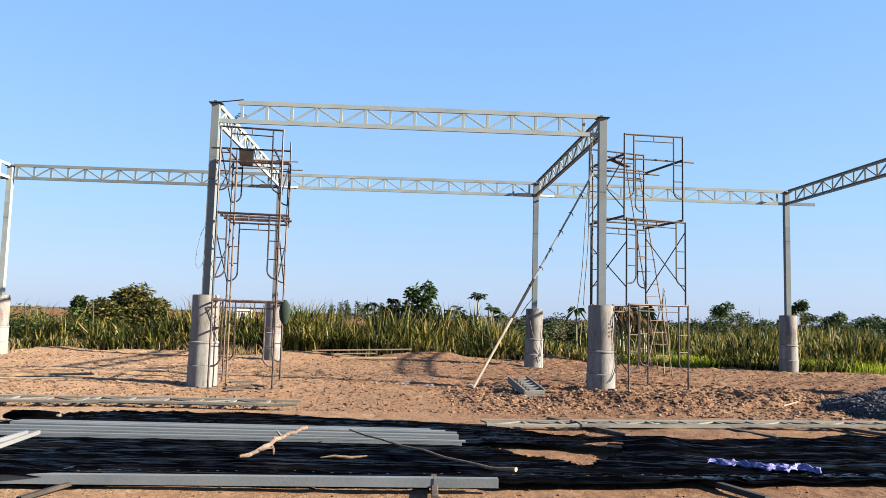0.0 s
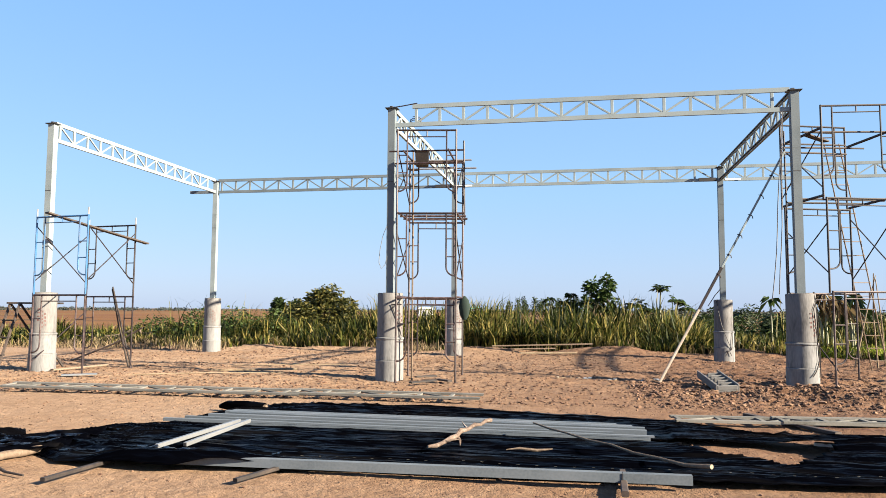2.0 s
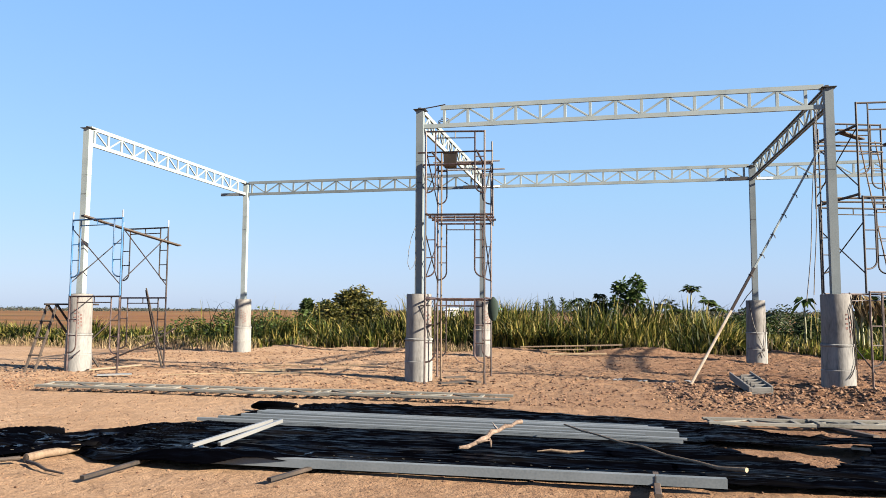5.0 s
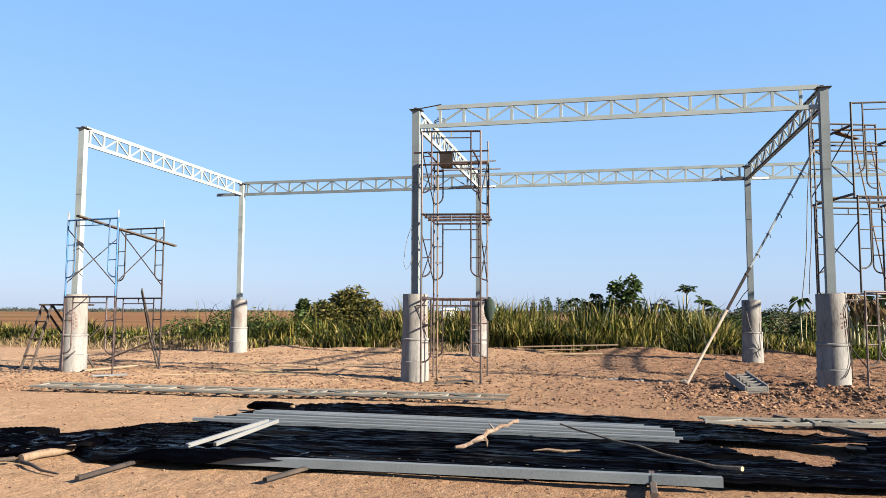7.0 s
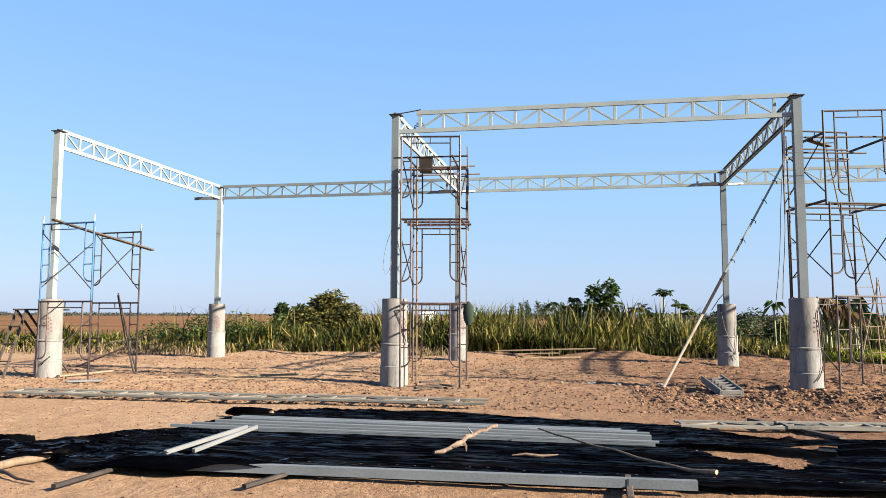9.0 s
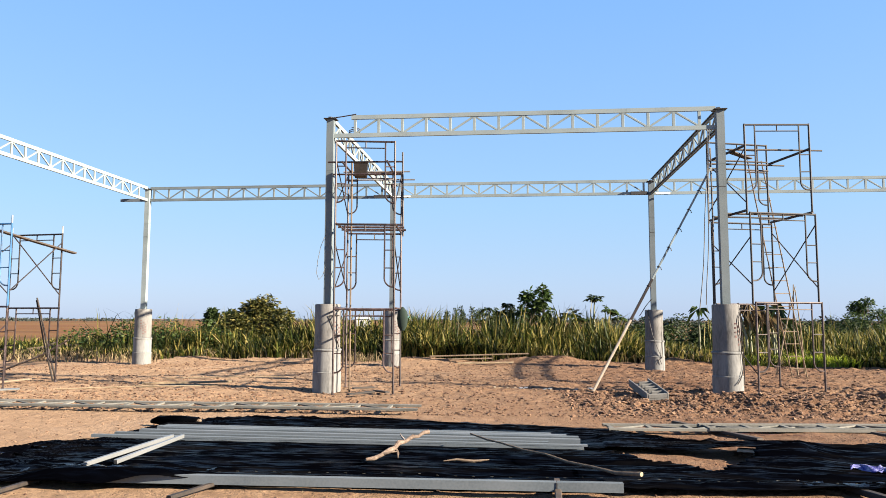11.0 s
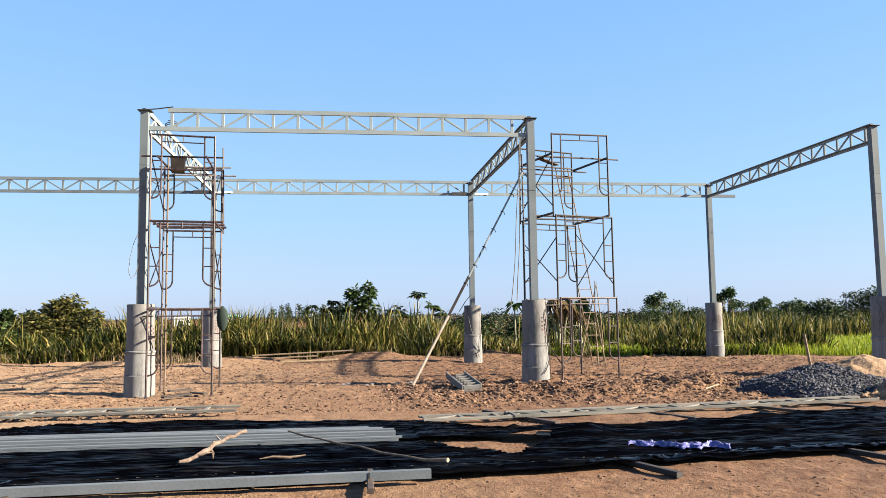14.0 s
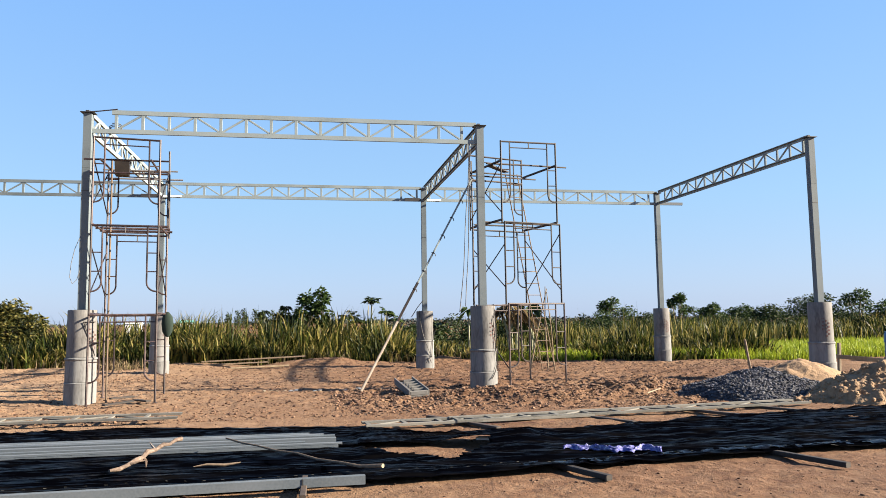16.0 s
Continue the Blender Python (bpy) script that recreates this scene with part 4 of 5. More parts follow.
# ---- trough of precast concrete ----
tr = thing("concrete_trough", "pale ribbed precast concrete trough tilted on the earth", "trough", at=pose(2.32, 14.1, 0.12, 7, -3, 6) @ Matrix.Diagonal((0.62, 0.72, 0.8, 1)))
part("base", Build().box((0, 0, 0), (0.62, 1.7, 0.05), bevel=0.01), FOAM, tr)
for x in (-0.29, 0.29):
    part("side_wall", Build().box((x, 0, 0.08), (0.05, 1.7, 0.13), bevel=0.01), FOAM, tr)
part("end_wall", Build().box((0, -0.83, 0.07), (0.53, 0.05, 0.1), bevel=0.01), FOAM, tr)
for k in range(5):
    part("rib", Build().box((0.1, -0.55 + 0.28 * k, 0.075), (0.36, 0.04, 0.1), bevel=0.008), FOAM, tr)


# ---- shade net ----
def track(points, x):
    return np.interp(x, [p[0] for p in points], [p[1] for p in points])


def inside(poly, x, y):
    res = np.zeros(x.shape, bool)
    j = len(poly) - 1
    for i in range(len(poly)):
        (x1, y1), (x2, y2) = poly[i], poly[j]
        hitx = (x2 - x1) * (y - y1) / (y2 - y1 + 1e-12) + x1
        res ^= ((y1 > y) != (y2 > y)) & (x < hitx)
        j = i
    return res


def net_sheet(name, near, far, x0, x1, hole=None, lift=0.012, fold=0.045, label="", step=0.04, seed=30):
    nx, ny = int((x1 - x0) / step), 110
    u = np.linspace(x0, x1, nx)
    yn, yf = track(near, u), track(far, u)
    v = np.linspace(0, 1, ny)[:, None]
    jag = 0.025 * (soft_noise(u * 4, u * 0, seed) - 0.5)
    jag2 = 0.1 * (soft_noise(u * 3, u * 0 + 5, seed) - 0.5)
    y = (yn + jag) * (1 - v) + (yf + jag2) * v
    x = np.broadcast_to(u, y.shape) + 0.05 * (soft_noise(u * 2, y * 2, seed + 1) - 0.5)
    edge = np.minimum(np.minimum(v, 1 - v) * 8, 1)
    flat = 1 - 0.6 * bell(y, 8.6, 0.7) * (x < 0.9)
    across = v * (yf - yn)

    def crease(a, b, k):
        return 1 - np.abs(2 * soft_noise(x * a, across * b, seed + k) - 1)
    z = lift + flat * fold * (0.55 * crease(0.4, 3.2, 2) ** 2 + 0.6 * crease(0.25, 7.0, 3) ** 4 + 0.3 * crease(0.3, 14, 6) ** 3)
    z = z + flat * 0.006 * crease(5, 11, 8) ** 3
    z = z + 0.13 * bell(x, 2.6, 0.5) * bell(y, 8.05, 0.55) * (0.4 + 0.6 * crease(1.2, 4, 7))
    z = z + np.where(x > 1.5, 0.035, 0.012) * (1 - edge) * crease(3.2, 5, 4) ** 2
    ends = np.minimum(np.minimum(u - x0, x1 - u) * 3, 1)
    z = z + 0.02 * (1 - np.clip(ends, 0, 1)) * edge * soft_noise(x * 3, y * 5, seed + 5)
    z = z + 0.075 * np.clip((-2.2 - x) / 0.9, 0, 1) * np.clip((x + 4.5) / 0.5, 0, 1) * np.clip((y - 6.02) / 0.1, 0, 1) * np.clip((6.5 - y) / 0.15, 0, 1) + 0.012
    z = z - 0.012 * (1 - np.clip(edge * 2, 0, 1))
    verts = np.column_stack([x.ravel(), y.ravel(), z.ravel()])
    i = np.arange(nx * ny).reshape(ny, nx)
    faces = np.column_stack([i[:-1, :-1].ravel(), i[:-1, 1:].ravel(), i[1:, 1:].ravel(), i[1:, :-1].ravel()])
    if hole is not None:
        c = verts[faces].mean(1)
        faces = faces[~inside(hole, c[:, 0] + 0.05 * (soft_noise(c[:, 0] * 6, c[:, 1] * 6, 2) - 0.5), c[:, 1])]
    me = arrays_mesh(name, verts, faces.tolist(), NET)
    ob = single(name, me, NET, label, "net", "shade nets")
    for row, nm in ((8, "seam_stitch"), (ny - 6, "hem")):
        if hole is not None or nm == "seam_stitch":
            line = verts.reshape(ny, nx, 3)[row][::2]
            b = Build()
            if nm == "hem":
                b.tube([p + (0, 0, 0.004) for p in line], 0.006, 5)
            else:
                for p, q in zip(line[:-1:2], line[1::2]):
                    b.tube([p + (0, 0, 0.006), p * 0.7 + q * 0.3 + (0, 0, 0.005)], 0.0011, 4)
            made = part(nm, b, DUSTY if nm == "seam_stitch" else NET, ob, "grey broken stitch line" if nm == "seam_stitch" else "")
            if nm == "seam_stitch":
                made["kind"] = "stuff"
    for row, a, b, w in ((4, 2.3, x1, 0.07), (9, -4.9, -2.7, 0.09), (40, -9, -5.05, 0.12), (75, -9, -5.05, 0.1)):
        if not (x0 < b and a < x1):
            continue
        line = verts.reshape(ny, nx, 3)[row]
        line = line[(line[:, 0] > a) & (line[:, 0] < b)]
        fx = np.arange(max(a, x0) + 0.03, min(b, x1) - 0.03, 0.011)
        order = np.argsort(line[:, 0])
        ly, lz = (np.interp(fx, line[order, 0], line[order, c]) for c in (1, 2))
        rows = 9
        t = np.linspace(-1, 1, rows)[:, None]
        px = np.broadcast_to(fx, (rows, len(fx))) + 0.006 * RNG.normal(0, 1, (rows, len(fx)))
        py = ly + w * t + 0.03 * (soft_noise(fx * 5, fx * 0, 55 + row) - 0.5)
        gather = (1 - np.abs(2 * soft_noise(px * 7, py * 2, 60 + row) - 1)) ** 2
        pz = lz + 0.008 + (1 - t * t) * (0.02 * gather + 0.01 * soft_noise(px * 30, py * 30, 66))
        i = np.arange(px.size).reshape(px.shape)
        f = np.column_stack([i[:-1, :-1].ravel(), i[:-1, 1:].ravel(), i[1:, 1:].ravel(), i[1:, :-1].ravel()])
        mid = (px[:-1, :-1].ravel(), py[:-1, :-1].ravel())
        f = f[soft_noise(mid[0] * 14, mid[1] * 16, 71 + row) > 0.5]
        part("selvedge", arrays_mesh("selvedge", np.column_stack([px.ravel(), py.ravel(), pz.ravel()]), f.tolist(), SELVEDGE, False), SELVEDGE, ob, "shiny rippled black selvedge")["kind"] = "stuff"
    sol = ob.modifiers.new("thickness", "SOLIDIFY")
    sol.thickness = 0.004
    return ob


NEAR = [(-5.6, 6.5), (-5.1, 6.38), (-4.7, 6.12), (-3.6, 6.04), (-2.2, 6.34), (0.8, 6.45), (0.95, 6.36), (2.2, 6.48), (4.2, 6.66), (6.3, 6.84), (9.5, 7.05)]
FAR = [(-5.6, 7.15), (-5.45, 7.65), (-5.25, 8.1), (-4.9, 8.45), (-4.65, 9.9), (-3.8, 10.45), (-1.5, 10.35), (0.0, 10.15), (1.05, 9.95), (1.35, 9.55), (1.8, 8.9), (2.6, 8.62), (5, 9.1), (8.5, 9.75), (9.5, 9.9)]
HOLE = [(0.5, 8.36), (0.9, 8.0), (1.3, 7.55), (1.75, 7.15), (2.02, 7.35), (2.4, 8.02), (1.9, 8.2), (1.2, 8.32)]
net_sheet("shade_net", NEAR, FAR, -5.58, 9.5, HOLE, label="black woven shade net spread in wrinkles on the ground")
net_sheet("shade_net", [(-9, 4.6), (-6.6, 5.35), (-5.5, 5.9), (-5.2, 6.2), (-5.0, 6.36)], [(-9, 6.0), (-6.47, 6.8), (-5.9, 7.25), (-5.55, 6.9), (-5.2, 7.2), (-5.0, 7.5)], -9, -5.0, None, 0.014, 0.085, "crumpled black shade net bunched on the ground", 0.03, 44)
roll = thing("net_roll", "rolled end of black shade net round a pale core", "net roll", at=pose(-4.55, 9.72, 0.055, 0, 0, -8))
part("roll", Build().tube([(-0.45, 0.05, -0.02), (-0.3, 0, 0.01), (0.0, 0.01, 0.02), (0.28, 0, 0.0)], 0.1, 14, True, [0.03, 0.06, 0.058, 0.066]), NET, roll)
part("core", Build().tube([(0.2, 0, 0.0), (0.31, 0, 0.0)], 0.042, 12), WOOD, roll, "pale round core end")

# ---- grey channels ----
CH = [(-0.04, -0.06), (0.04, -0.06), (0.04, -0.04), (0.037, -0.04), (0.037, -0.057), (-0.037, -0.057), (-0.037, 0.057), (0.037, 0.057), (0.037, 0.04), (0.04, 0.04), (0.04, 0.06), (-0.04, 0.06)]


def channel(x0, y0, x1, y1, z, roll_deg=90, scale=1.0):
    o = Vector((x0, y0, z))
    d = Vector((x1 - x0, y1 - y0, 0))
    b = Build().extrude([(a * scale, c * scale) for a, c in CH], (0, 0, 0), (d.length, 0, 0))
    m = Matrix.Translation(o) @ Matrix.Rotation(math.atan2(d.y, d.x), 4, "Z") @ Matrix.Rotation(radians(roll_deg), 4, "X")
    return single("steel_channel", b, CHANNEL, "long blue-grey primed steel C-channel lying on the net", "channel", "steel channels", at=m)


for x0, y0, x1, y1, z, r, size in ((-4.45, 9.14, 0.35, 8.98, 0.068, 90, 0.72), (-4.5, 9.04, 0.52, 8.87, 0.068, 90, 0.72), (-4.4, 8.93, 0.65, 8.76, 0.068, 90, 0.72), (-4.62, 8.82, 0.66, 8.65, 0.06, 90, 0.62),
                                   (-4.85, 8.66, 0.3, 8.53, 0.05, 90, 0.5), (-5.05, 8.5, 0.72, 8.41, 0.045, 90, 0.46), (-4.1, 8.34, 0.67, 8.3, 0.042, -90, 0.42)):
    channel(x0, y0, x1, y1, z, r, size)
front = thing("steel_beam", "long blue-grey primed steel channel resting on bearers at the net's edge", "beam", at=pose(-3.9, 6.21, 0.062, 0, 0, 1.3))
for a, b in ((0, 4.18), (4.184, 4.72)):
    part("length", Build().extrude([(-y * 0.9, x * 0.62) for y, x in reversed(CH)], (a, 0, 0), (b, 0, 0)), CHANNEL, front)
part("splice_plate", Build().box((4.18, -0.038, 0), (0.012, 0.006, 0.07)), WELD, front, "dark splice line")


def bearer(a, b, w=0.045, h=0.032, z=0.024, m=None, label="dark square bearer lying on the bare ground"):
    return plank((a[0], a[1], z), (b[0], b[1], z), w, h, m or DARKWOOD, label, "bearer", "bearers")


bearer((-4.26, 5.42), (-4.18, 6.5))
bearer((-2.76, 5.72), (-2.5, 6.6))
bearer((0.28, 5.9), (0.3, 6.7), 0.055, 0.045)
bearer((2.97, 6.02), (2.7, 6.75), 0.07, 0.05)
bearer((5.36, 6.0), (5.05, 6.95), 0.07, 0.05)
for x in (2.1, 4.0, 5.9, 7.1):
    bearer((x, 10.7), (x + 0.7, 9.25), 0.085, 0.04, 0.024)

# ---- wood and cloth on the net ----
branch = thing("branch", "peeled crooked tan branch lying on the black net", "branch", at=pose(-1.44, 6.92, 0.13))
part("stem", Build().tube([(0, 0, 0), (0.06, 0.11, -0.01), (0.1, 0.22, 0.0), (0.17, 0.33, 0.03), (0.2, 0.42, 0.035), (0.22, 0.52, 0.07), (0.28, 0.62, 0.07), (0.33, 0.74, 0.1), (0.38, 0.82, 0.09), (0.42, 0.92, 0.115), (0.46, 1.02, 0.11)], 0.03, 9, True, [0.012, 0.021, 0.018, 0.027, 0.022, 0.027, 0.019, 0.022, 0.016, 0.02, 0.024]), BRANCH, branch)
part("twig", Build().tube([(0.2, 0.44, 0.03), (0.24, 0.38, 0.0), (0.25, 0.33, -0.04)], 0.02, 7, True, [0.02, 0.014, 0.006]), BRANCH, branch)
part("twig", Build().tube([(0.28, 0.62, 0.07), (0.23, 0.7, 0.1), (0.2, 0.74, 0.13)], 0.01, 6, True, [0.014, 0.01, 0.004]), BRANCH, branch)
part("twig", Build().tube([(0.12, 0.24, 0.01), (0.2, 0.24, 0.03), (0.25, 0.27, 0.03)], 0.01, 6, True, [0.013, 0.009, 0.004]), BRANCH, branch)
lp = thing("long_pole", "long thin dark crooked pole with a pale sawn end", "pole")
part("stem", Build().tube([(-0.55, 8.2, 0.19), (-0.36, 7.98, 0.165), (-0.2, 7.74, 0.17), (0.02, 7.53, 0.14), (0.22, 7.28, 0.15), (0.42, 7.03, 0.125), (0.62, 6.8, 0.13), (0.8, 6.6, 0.12), (0.98, 6.48, 0.14)], 0.02, 9, True, [0.009, 0.011, 0.009, 0.012, 0.01, 0.013, 0.012, 0.016, 0.02]), WOOD, lp)
part("sawn_end", Build().tube([(0.978, 6.482, 0.14), (0.992, 6.466, 0.141)], 0.02, 9), BAMBOO, lp, "pale sawn end")
stick = Build().tube([(0, 0, 0), (0.12, 0.03, 0.01), (0.28, 0.02, 0.0), (0.42, 0.06, 0.01)], 0.012, 6, True, [0.004, 0.012, 0.014, 0.005])
single("split_stick", stick, WOOD, "short grey split stick lying on the net", "stick", at=pose(-0.72, 6.98, 0.12))
for k, (a, b) in enumerate((((-3.93, 6.5, 0.11), (-3.78, 7.9, 0.15)), ((-3.72, 6.64, 0.11), (-3.67, 7.92, 0.15)))):
    t = thing("square_tube", "pale galvanised square tube lying across the net", "tube", "square tubes")
    A, B = Vector(a), Vector(b)
    part("tube", Build().beam(A, B, 0.04, 0.04, 0.004), PALE, t)
    d = (A - B).normalized()
    # the tube is solid: a dark plate stands in for its shaded hollow
    part("open_end", Build().beam(A + d * 0.0005, A + d * 0.002, 0.03, 0.03), WELD, t, "dark plate coloured as the shaded hollow of the tube")
log = thing("log", "short pale log lying at the net's edge", "log", at=pose(-5.22, 5.9, 0.045))
part("stem", Build().tube([(0, 0, 0), (0.03, 0.2, 0.008), (0.07, 0.38, 0.0), (0.12, 0.56, 0.01)], 0.05, 10, True, [0.04, 0.038, 0.039, 0.034]), WOOD, log)
part("sawn_end", Build().lathe([(0.0, 0.004), (0.037, 0.0)], 10), WOOD, log, "grey sawn end", at=pose(0.0, -0.002, 0, 90, 0, -15))
pole("branch", [(-5.15, 5.84, 0.03), (-4.95, 5.72, 0.04), (-4.78, 5.63, 0.02), (-4.55, 5.56, 0.015)], 0.02, 0.008, DARKWOOD, "dark thin branch lying on the earth", "branch", "thin branches")
pole("branch", [(-6.1, 5.25, 0.03), (-5.65, 5.5, 0.045), (-5.22, 5.83, 0.06)], 0.016, 0.02, DARKWOOD, "dark thin branch lying on the earth", "branch", "thin branches")
plank((6.3, 12.2, 0.1), (6.7, 12.5, 0.14), 0.022, 0.018, BAMBOO, "short pale stick lying on the earth", "stick")


plank((2.3, 8.36, 0.05), (2.62, 8.2, 0.06), 0.12, 0.03, WHITEWALL, "short white board end beside the black net", "board")
pole("string", [(2.5, 9.75, 0.02), (3.0, 9.68, 0.025), (3.7, 9.66, 0.02)], 0.004, 0.004, RED, "thin red string lying on the earth", "string", n=5)


def crumpled_cloth():
    n, m = 60, 22
    u, v = np.meshgrid(np.linspace(0, 1, n), np.linspace(-1, 1, m))
    cx, cy = 3.0 + 0.92 * u, 7.3 - 0.36 * u + 0.06 * np.sin(9 * u) + 0.03 * np.sin(23 * u)
    wid = 0.02 + 0.17 * soft_noise(u * 9, u * 0, 61) ** 3 * np.sin(u * np.pi) ** 0.4
    z = 0.05 + 0.05 * (1 - np.abs(2 * soft_noise(u * 13, v * 2.6, 62) - 1)) * (1 - v * v) + 0.03 * soft_noise(u * 27, v * 5, 63)
    verts = np.column_stack([(cx + 0.03 * (soft_noise(u * 9, v * 3, 64) - 0.5)).ravel(), (cy + v * wid).ravel(), z.ravel()])
    i = np.arange(n * m).reshape(m, n)
    faces = np.column_stack([i[:-1, :-1].ravel(), i[:-1, 1:].ravel(), i[1:, 1:].ravel(), i[1:, :-1].ravel()])
    ob = single("cloth", arrays_mesh("cloth", verts, faces.tolist(), CLOTH), CLOTH, "crumpled blue and white cloth lying on the black net", "cloth")
    ob.modifiers.new("thickness", "SOLIDIFY").thickness = 0.006


crumpled_cloth()


# ---- heaps ----
def heap(name, cx, cy, rx, ry, h, material, label, seed, res=90, rough=0.05, power=1.3):
    a = np.linspace(-1.25, 1.25, res)
    u, v = np.meshgrid(a, a)
    r = np.hypot(u, v) * (1 + 0.35 * (soft_noise(u * 2 + 9, v * 2 + 9, seed) - 0.5))
    z = h * np.clip(1 - r ** power, -0.3, 1)
    x, y = cx + u * rx, cy + v * ry
    z = z + rough * (soft_noise(x * 5, y * 5, seed + 1) - 0.5) + rough * 0.6 * (soft_noise(x * 13, y * 13, seed + 2) - 0.5)
    verts = np.column_stack([x.ravel(), y.ravel(), np.maximum(z, -0.15).ravel()])
    i = np.arange(res * res).reshape(res, res)
    faces = np.column_stack([i[:-1, :-1].ravel(), i[:-1, 1:].ravel(), i[1:, 1:].ravel(), i[1:, :-1].ravel()])
    faces = faces[verts[faces][:, :, 2].max(1) > -0.13]
    return single(name, arrays_mesh(name, verts, faces.tolist(), material), material, label, "heap"), verts


gh, gv = heap("gravel_heap", 8.72, 12.5, 1.55, 1.25, 0.48, GRAVEL, "heap of blue-grey crushed stone on the bare earth", 70, power=1.05)
gv = gv[gv[:, 2] > 0.0]
pick = gv[RNG.integers(0, len(gv), 9000)] + RNG.normal(0, 0.02, (9000, 3)) * (1, 1, 0.3)
part("crushed_stone", lumps("crushed_stone", pick, RNG.uniform(0.011, 0.027, 9000), GRAVEL, 0.8), GRAVEL, gh)["kind"] = "stuff"
heap("sand_heap", 9.95, 13.0, 1.35, 1.0, 0.58, SAND, "small heap of yellow sand behind crushed stone", 80, rough=0.05, res=130)
sh, sv = heap("sand_heap", 10.1, 10.9, 1.45, 1.1, 0.64, SAND, "large lumpy heap of yellow sand at the net's end", 90, rough=0.17, res=200, power=1.05)
sv = sv[(sv[:, 2] > -0.02) & (sv[:, 0] < 12.5)]
pick = sv[RNG.integers(0, len(sv), 1800)]
part("sand_lump", lumps("sand_lump", pick, 0.008 + 0.04 * RNG.uniform(0, 1, 1800) ** 4, SAND, 0.9, 0.2), SAND, sh)["kind"] = "stuff"
pole("wooden_stake", [(10.2, 15.0, -0.1), (10.1, 15.0, 0.45), (10.03, 15.0, 0.92)], 0.03, 0.026, WOOD, "leaning pale wooden stake driven beside the heaps", "stake")
fence = thing("rail_fence", "low pale timber rail nailed to short posts", "fence")
part("post", Build().beam((13.15, 16.0, -0.2), (13.2, 16.0, 0.75), 0.08, 0.06, 0.006), BAMBOO, fence)
part("post", Build().beam((14.8, 13.6, -0.2), (14.8, 13.6, 0.6), 0.08, 0.06, 0.006), WOOD, fence)
part("rail", Build().beam((13.05, 16.06, 0.43), (14.9, 13.55, 0.2), 0.03, 0.1, 0.006), BAMBOO, fence)


# ---- plants ----
def blades(name, x, y, h, w, material, droop=0.35, label="", category="grass", heading=None):
    """Curved tapering grass blades, one island each."""
    n = len(x)
    a, lean = RNG.uniform(0, 2 * np.pi, n) if heading is None else heading, RNG.uniform(0.05, 1.0, n) * droop
    z0 = ground_z(x, y) - 0.03
    dx, dy = np.cos(a), np.sin(a)
    t = RNG.uniform(0, 2 * np.pi, n)
    sx, sy = np.cos(t), np.sin(t)
    rows = []
    for s, ww in ((0.0, 0.8), (0.45, 1.0), (0.8, 0.6)):
        bend = lean * h * s ** 2.2
        px, py, pz = x + dx * bend, y + dy * bend, z0 + h * s * (1 - 0.35 * lean * s)
        rows.append(np.stack([px - sx * w * ww / 2, py - sy * w * ww / 2, pz], 1))
        rows.append(np.stack([px + sx * w * ww / 2, py + sy * w * ww / 2, pz], 1))
    bend = lean * h * 1.15
    rows.append(np.stack([x + dx * bend, y + dy * bend, z0 + h * (1 - 0.5 * lean)], 1))
    verts = np.stack(rows, 1).reshape(-1, 3)
    k = (np.arange(n) * 7)[:, None]
    quads = np.concatenate([k + np.array([[0, 1, 3, 2]]), k + np.array([[2, 3, 5, 4]])]).tolist()
    tris = (k + np.array([[4, 5, 6]])).tolist()
    return single(name, arrays_mesh(name, verts, quads + tris, material), material, label, category, kind="stuff")


def belt_front(x):
    return np.interp(x, [-40, -14, -9, -3, 3, 7, 10, 14], [24.0, 24.6, 25.4, 25.9, 25.7, 24.6, 23.6, 22.8]) + 0.7 * (soft_noise(x * 0.7, x * 0, 100) - 0.5)


